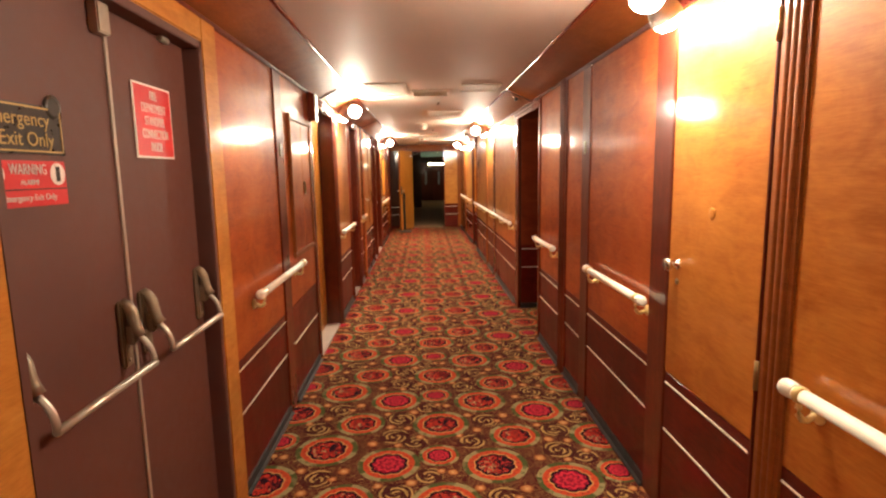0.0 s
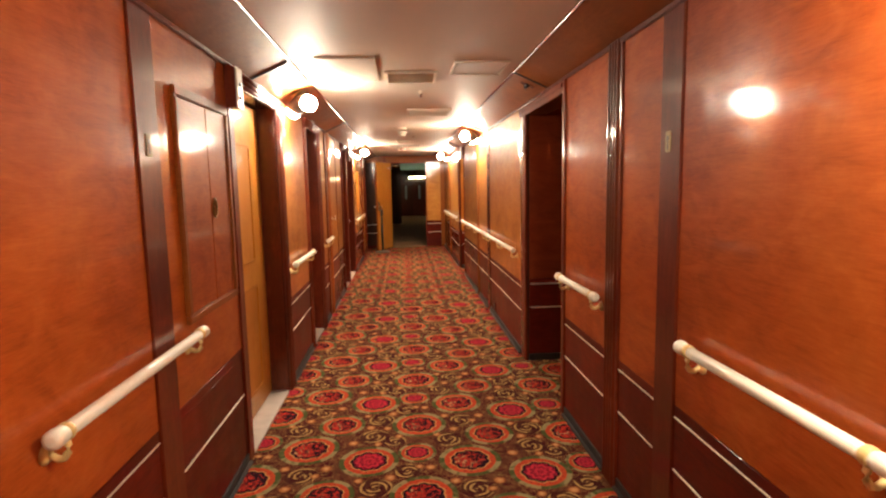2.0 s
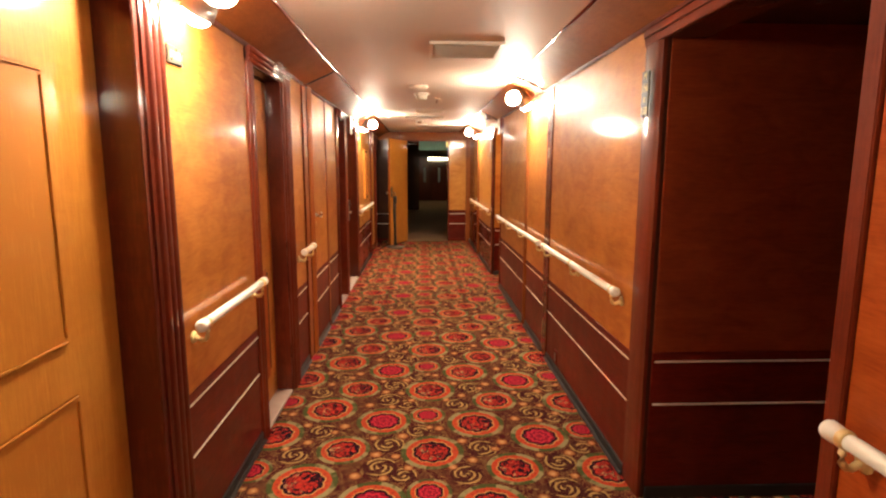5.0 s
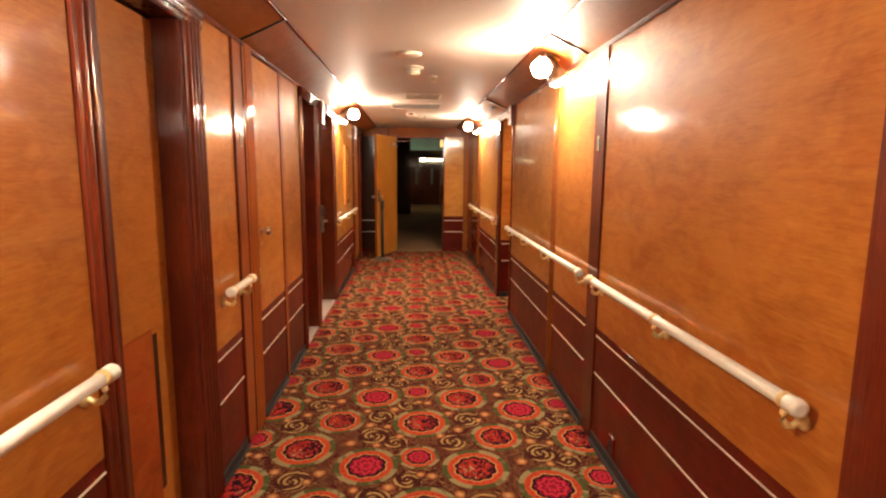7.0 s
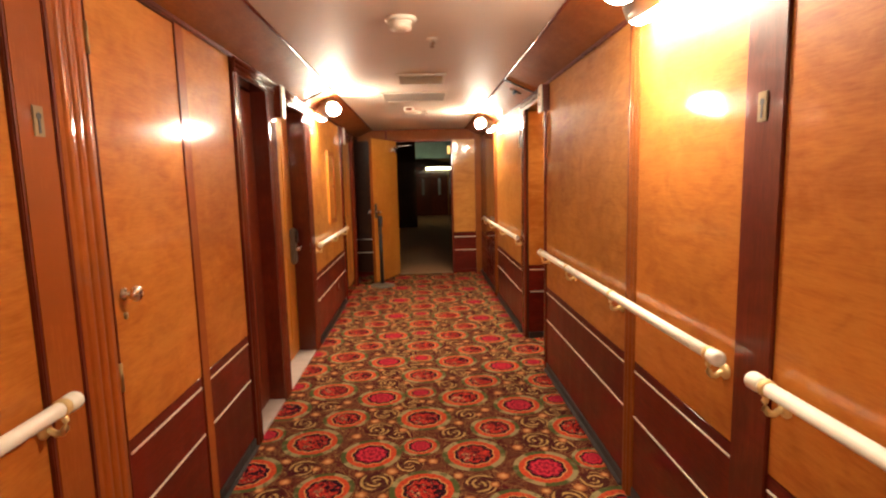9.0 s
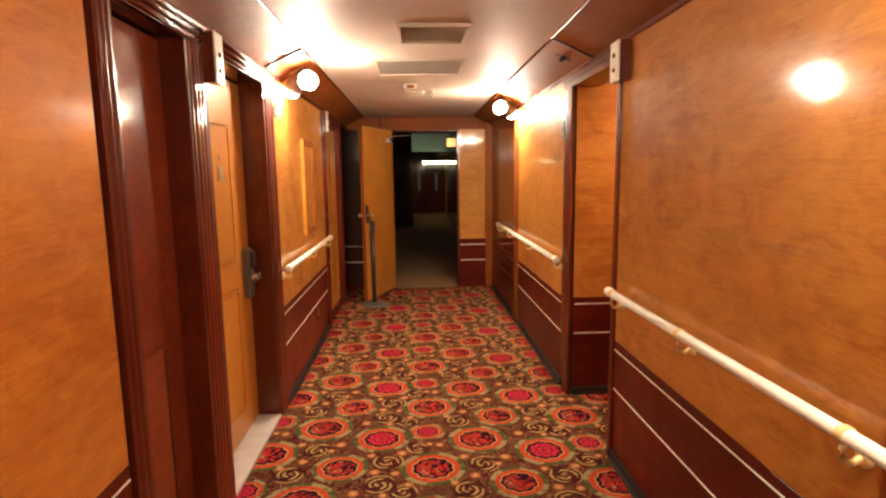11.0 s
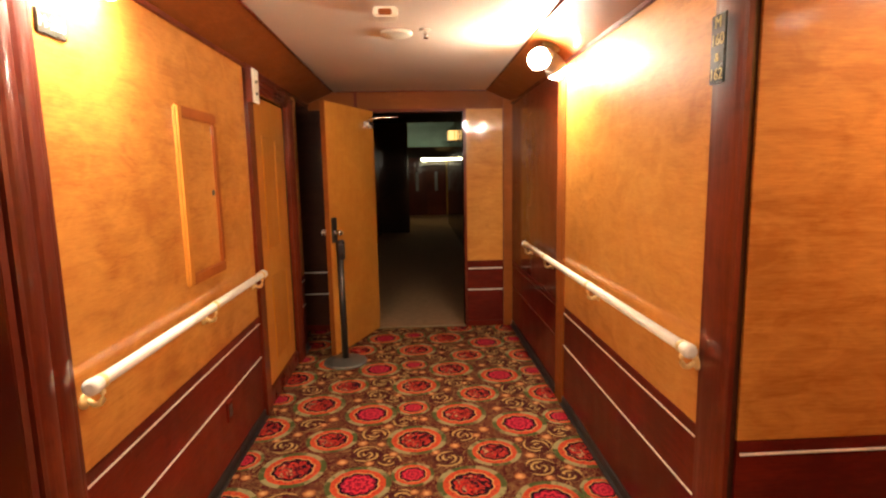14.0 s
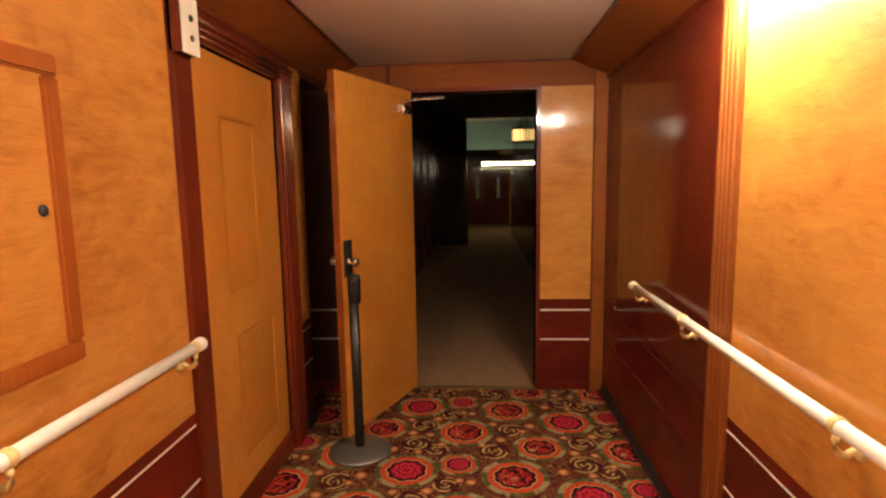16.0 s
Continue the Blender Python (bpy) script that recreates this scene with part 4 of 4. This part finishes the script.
def vent(x0, x1, y0, y1):
    v = thing("ceiling_vent", label="off-white framed ceiling air grille with dark slats", category="vent", group="ceiling vents")
    z = CEIL
    bm = box(x0, x1, y0, y0 + 0.022, z - 0.016, z, 0.004)
    box(x0, x1, y1 - 0.022, y1, z - 0.016, z, 0.004, bm)
    box(x0, x0 + 0.022, y0 + 0.022, y1 - 0.022, z - 0.016, z, 0.004, bm)
    box(x1 - 0.022, x1, y0 + 0.022, y1 - 0.022, z - 0.016, z, 0.004, bm)
    part("frame", bm, OFFWHITE, v)
    part("backing", box(x0 + 0.02, x1 - 0.02, y0 + 0.02, y1 - 0.02, z - 0.003, z), GRILLE, v)
    n = int((y1 - y0 - 0.05) / 0.022)
    for k in range(n):
        y = y0 + 0.03 + k * 0.022
        b2 = box(x0 + 0.022, x1 - 0.022, -0.007, 0.007, -0.001, 0.001)
        bmesh.ops.transform(b2, matrix=Matrix.Translation((0, y, z - 0.009)) @ Matrix.Rotation(radians(35), 4, "X"), verts=b2.verts)
        part("slat", b2, OFFWHITE, v)


def detector(x, y, flat=False):
    d = thing("smoke_detector", (x, y, CEIL), "round off-white ceiling smoke detector" if not flat else "flat round off-white ceiling disc", "detector", "detectors")
    if flat:
        part("disc", lathe([(0.085, 0), (0.085, 0.012), (0.07, 0.02), (0.02, 0.022)], (0, 0, -1), sides=28), OFFWHITE, d)
        return
    part("base", lathe([(0.075, 0), (0.075, 0.014), (0.06, 0.018)], (0, 0, -1), sides=28), OFFWHITE, d)
    part("head", lathe([(0.055, 0.018), (0.055, 0.028), (0.048, 0.03), (0.048, 0.038), (0.052, 0.04), (0.05, 0.052), (0.02, 0.058)], (0, 0, -1), sides=28), OFFWHITE, d)


def sprinkler(x, y):
    s = thing("sprinkler", (x, y, CEIL), "small pendant fire sprinkler head in the ceiling", "sprinkler", "sprinklers")
    part("rose", lathe([(0.032, 0), (0.03, 0.005), (0.015, 0.008)], (0, 0, -1), sides=20), OFFWHITE, s)
    bm = rod((0, 0, -0.006), (0, 0, -0.035), 0.007, sides=10)
    pipe([(0.006, 0, -0.014), (0.014, 0, -0.026), (0.004, 0, -0.042)], 0.002, bm, 6)
    pipe([(-0.006, 0, -0.014), (-0.014, 0, -0.026), (-0.004, 0, -0.042)], 0.002, bm, 6)
    part("frame", bm, CHROME, s)
    part("deflector", lathe([(0.018, 0.042), (0.018, 0.044)], (0, 0, -1), sides=16), CHROME, s)


hatch(-0.55, -0.20, 5.0, 5.67, "flush off-white ceiling access hatch")
vent(-0.16, 0.19, 5.36, 5.71)
hatch(0.27, 0.61, 5.09, 5.47, "flush off-white ceiling access hatch")
sprinkler(0.10, 6.12)
vent(-0.005, 0.43, 7.07, 7.50)
detector(-0.08, 8.80, True)
detector(-0.05, 9.27)
sprinkler(0.11, 9.65)
vent(-0.14, 0.23, 10.60, 10.97)
hatch(-0.31, 0.275, 11.42, 11.92, "grey ceiling access hatch in an off-white frame", HATCH_GREY)
al = thing("alarm_sounder", (-0.085, 12.40, CEIL), "small square off-white ceiling alarm sounder", "alarm")
part("case", box(-0.055, 0.055, -0.055, 0.055, -0.045, 0, 0.008), OFFWHITE, al)
part("lens", box(-0.03, 0.03, -0.062, -0.05, -0.038, -0.012, 0.004), COVE, al)
detector(-0.05, 12.80, True)
sprinkler(0.10, 12.75)

# twin indicator knobs on the cove
for s, y in ((R, 5.55), (R, 11.1)):
    k = thing("indicator_lamp", (s * 0.815, y, 2.142), "small plate with two dark indicator knobs on the cove", "indicator", "cove indicators")
    n = Vector((-s * 0.424, 0, -0.906))
    bm = box(-0.02, 0.02, -0.05, 0.05, 0, 0.004, 0.001)
    bmesh.ops.transform(bm, matrix=n.to_track_quat("Z", "Y").to_matrix().to_4x4(), verts=bm.verts)
    part("plate", bm, MAHOGANY, k)
    for dy in (-0.022, 0.022):
        part("knob", lathe([(0.014, 0.003), (0.014, 0.02), (0.008, 0.026)], n, (0, dy, 0), 14), BLACK, k)

# ---- the open door and the belt post that holds it ----
od = thing("door_9", (-0.36, END - 0.012, 0), "open orange veneered flush door with chrome knob and closer", "door", kind="structure")
od.rotation_euler = (0, 0, math.atan2(14.05 - END, -0.665 + 0.36))
part("leaf", box(0, 0.83, -0.022, 0.022, 0.02, 2.02, 0.003), DOOR_WOOD, od)
part("edge_strip", box(0.8305, 0.834, -0.02, 0.02, 0.02, 2.02), COVE, od)
lk = part("lock_plate", box(0.735, 0.815, 0.0225, 0.026, 0.93, 1.13, 0.001), BLACK, od, "black lock plate")
part("knob", lathe([(0.02, 0), (0.02, 0.006), (0.009, 0.01), (0.009, 0.03), (0.022, 0.036), (0.026, 0.052), (0.015, 0.064)], (0, 1, 0), (0.775, 0.026, 1.01), 20), CHROME, lk)
part("outer_knob", lathe([(0.02, 0), (0.02, 0.006), (0.009, 0.01), (0.009, 0.03), (0.022, 0.036), (0.026, 0.052), (0.015, 0.064)], (0, -1, 0), (0.775, -0.0225, 1.01), 20), CHROME, od)
cl = part("closer_body", box(0.08, 0.20, 0.0225, 0.075, 1.86, 1.915, 0.008), CHROME, od, "chrome door closer")
part("closer_arm", pipe([(0.14, 0.05, 1.92), (0.14, 0.05, 1.945), (0.09, 0.30, 1.95)], 0.007), CHROME, cl)

po = thing("belt_post", (-0.555, 13.93, 0), "black retractable belt post on a round iron base, holding the door", "belt post")
part("base", lathe([(0.165, 0.001), (0.165, 0.012), (0.15, 0.02), (0.08, 0.032), (0.035, 0.04)], sides=40), IRON, po)
part("pole", rod((0, 0, 0.03), (-0.006, 0, 0.86), 0.026, sides=20), BLACK, po)
hd = part("head", lathe([(0.028, 0.82), (0.033, 0.83), (0.034, 0.95), (0.030, 0.965), (0.012, 0.972)], sides=20), BLACK, po)
part("belt_cassette", box(-0.012, 0.03, -0.045, -0.02, 0.855, 0.945, 0.005), BLACK, hd)

# ---- the unlit corridor beyond the door ----
fc = thing("far_corridor", label="unlit panelled corridor beyond the doorway", category="corridor", kind="structure")
part("side_panelling", box(0.95, 1.05, END + 0.14, 25.5, 0, 2.6), DARK_AND_SHADED_WOOD, fc)
part("side_panelling", box(1.9, 2.0, 25.5, 29, 0, 2.6), DARK_AND_SHADED_WOOD, fc)
part("cross_wall", box(1.05, 2.0, 25.5, 25.6, 0, 2.6), DARK_AND_SHADED_WOOD, fc)
part("side_panelling", box(-0.95, -0.85, END + 0.14, 23.2, 0, 2.6), DARK_AND_SHADED_WOOD, fc)
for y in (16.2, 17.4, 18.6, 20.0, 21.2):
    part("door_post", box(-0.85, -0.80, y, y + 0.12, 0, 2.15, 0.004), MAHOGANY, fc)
part("dark_pier", box(-0.95, -0.15, 23.2, 23.9, 0, 2.8, 0.01), DARK_AND_SHADED_WOOD, fc)
part("side_panelling", box(-1.6, -1.5, 23.9, 29, 0, 2.6), DARK_AND_SHADED_WOOD, fc)
part("cross_wall", box(-1.5, -0.95, 23.8, 23.9, 0, 2.6), DARK_AND_SHADED_WOOD, fc)
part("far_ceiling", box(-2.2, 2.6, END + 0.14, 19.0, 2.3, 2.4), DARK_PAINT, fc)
bm = bmesh.new()
for k in range(9):
    a0, a1 = math.pi / 2 * k / 8, math.pi / 2 * (k + 1) / 8
    p = [(24.1 + 0.55 * math.sin(a), 2.2 + 0.6 * math.cos(a)) for a in (a0, a1)]
    bm.faces.new([bm.verts.new(v) for v in ((-1.0, *p[0]), (2.0, *p[0]), (2.0, *p[1]), (-1.0, *p[1]))]).smooth = True
part("vault_curve", bm, TEAL, fc)
part("far_ceiling", box(-2.2, 2.6, 19.0, 24.12, 2.80, 2.88), OFFWHITE, fc)
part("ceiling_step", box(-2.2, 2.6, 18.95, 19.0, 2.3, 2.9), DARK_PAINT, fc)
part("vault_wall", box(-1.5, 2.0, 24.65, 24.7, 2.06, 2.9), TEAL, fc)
part("arch_head", box(-1.5, 2.0, 24.55, 24.7, 1.87, 2.07, 0.03), DARK_AND_SHADED_WOOD, fc)
# lip and shelf added to hide the tube that lights the vault
part("cove_lip", box(-1.5, 2.0, 24.15, 24.2, 2.0, 2.14, 0.01), DARK_AND_SHADED_WOOD, fc)
part("cove_shelf", box(-1.5, 2.0, 24.2, 24.55, 2.0, 2.03), DARK_AND_SHADED_WOOD, fc)
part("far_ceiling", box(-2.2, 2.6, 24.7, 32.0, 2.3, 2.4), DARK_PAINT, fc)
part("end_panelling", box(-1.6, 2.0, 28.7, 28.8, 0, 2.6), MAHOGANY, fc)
part("outer_end", box(-2.3, 2.7, 31.9, 32.0, 0, 2.7), DARK_AND_SHADED_WOOD, fc)
part("outer_side", box(2.6, 2.7, END, 32.0, -0.1, 2.8), DARK_AND_SHADED_WOOD, fc)
part("outer_side", box(-2.3, -2.2, Y0, 32.0, -0.1, 2.8), DARK_AND_SHADED_WOOD, fc)
part("outer_side", box(2.6, 2.7, Y0, END, -0.1, 2.8), DARK_AND_SHADED_WOOD, fc)
fd = thing("door_10", (0.41, 28.7, 0), "closed pair of dark doors with narrow glazed slots at the corridor's far end", "door", kind="structure")
for x in (-0.655, 0.005):
    lf = part("leaf", box(x, x + 0.65, -0.05, -0.005, 0.01, 1.86, 0.004), MAHOGANY, fd)
    part("glazed_slot", box(x + 0.27, x + 0.37, -0.056, -0.045, 0.85, 1.5, 0.003), GREY, lf)
part("post", box(0.67, 0.78, -0.08, -0.002, 0.0, 1.95, 0.004), MAPLE, fd)
tl = thing("tube_light", (0.9, 25.6, 1.845), "lit fluorescent tube in the arch before the far doors", "ceiling light")
part("tube", rod((-0.45, 0, 0), (0.75, 0, 0), 0.028), TUBE_LIGHT, tl)
part("short_tube", rod((-0.70, 0, 0), (-0.49, 0, 0), 0.035), TUBE_LIGHT, tl)
part("batten", box(-0.72, 0.78, -0.05, 0.05, 0.04, 0.455, 0.01), OFFWHITE, tl)
# unseen tube, added to brighten the teal vault
cv = thing("added_vault_light", (0.25, 24.36, 2.075), "unseen lit tube added behind a lip to brighten the far vault", "cove light")
part("tube", rod((-1.2, 0, 0), (1.3, 0, 0), 0.02), glow("added_vault_glow", (1.0, 0.85, 0.5), 8.0), cv)
ln = thing("ceiling_lantern", (0.90, 21.5, 2.80), "square amber glass ceiling lantern with dark bars", "lantern")
part("glass", box(-0.165, 0.165, -0.165, 0.165, -0.66, -0.46, 0.004), LANTERN_LIGHT, ln)
bm = box(-0.175, 0.175, -0.175, 0.175, -0.46, -0.43, 0.003)
box(-0.175, 0.175, -0.175, 0.175, -0.69, -0.66, 0.003, bm)
for x in (-0.17, -0.03, 0.03, 0.17):
    box(x - 0.008, x + 0.008, -0.176, -0.162, -0.66, -0.46, 0, bm)
part("bars", bm, BLACK, ln)
part("hanger", rod((0, 0, -0.43), (0, 0, 0), 0.012), BLACK, ln)
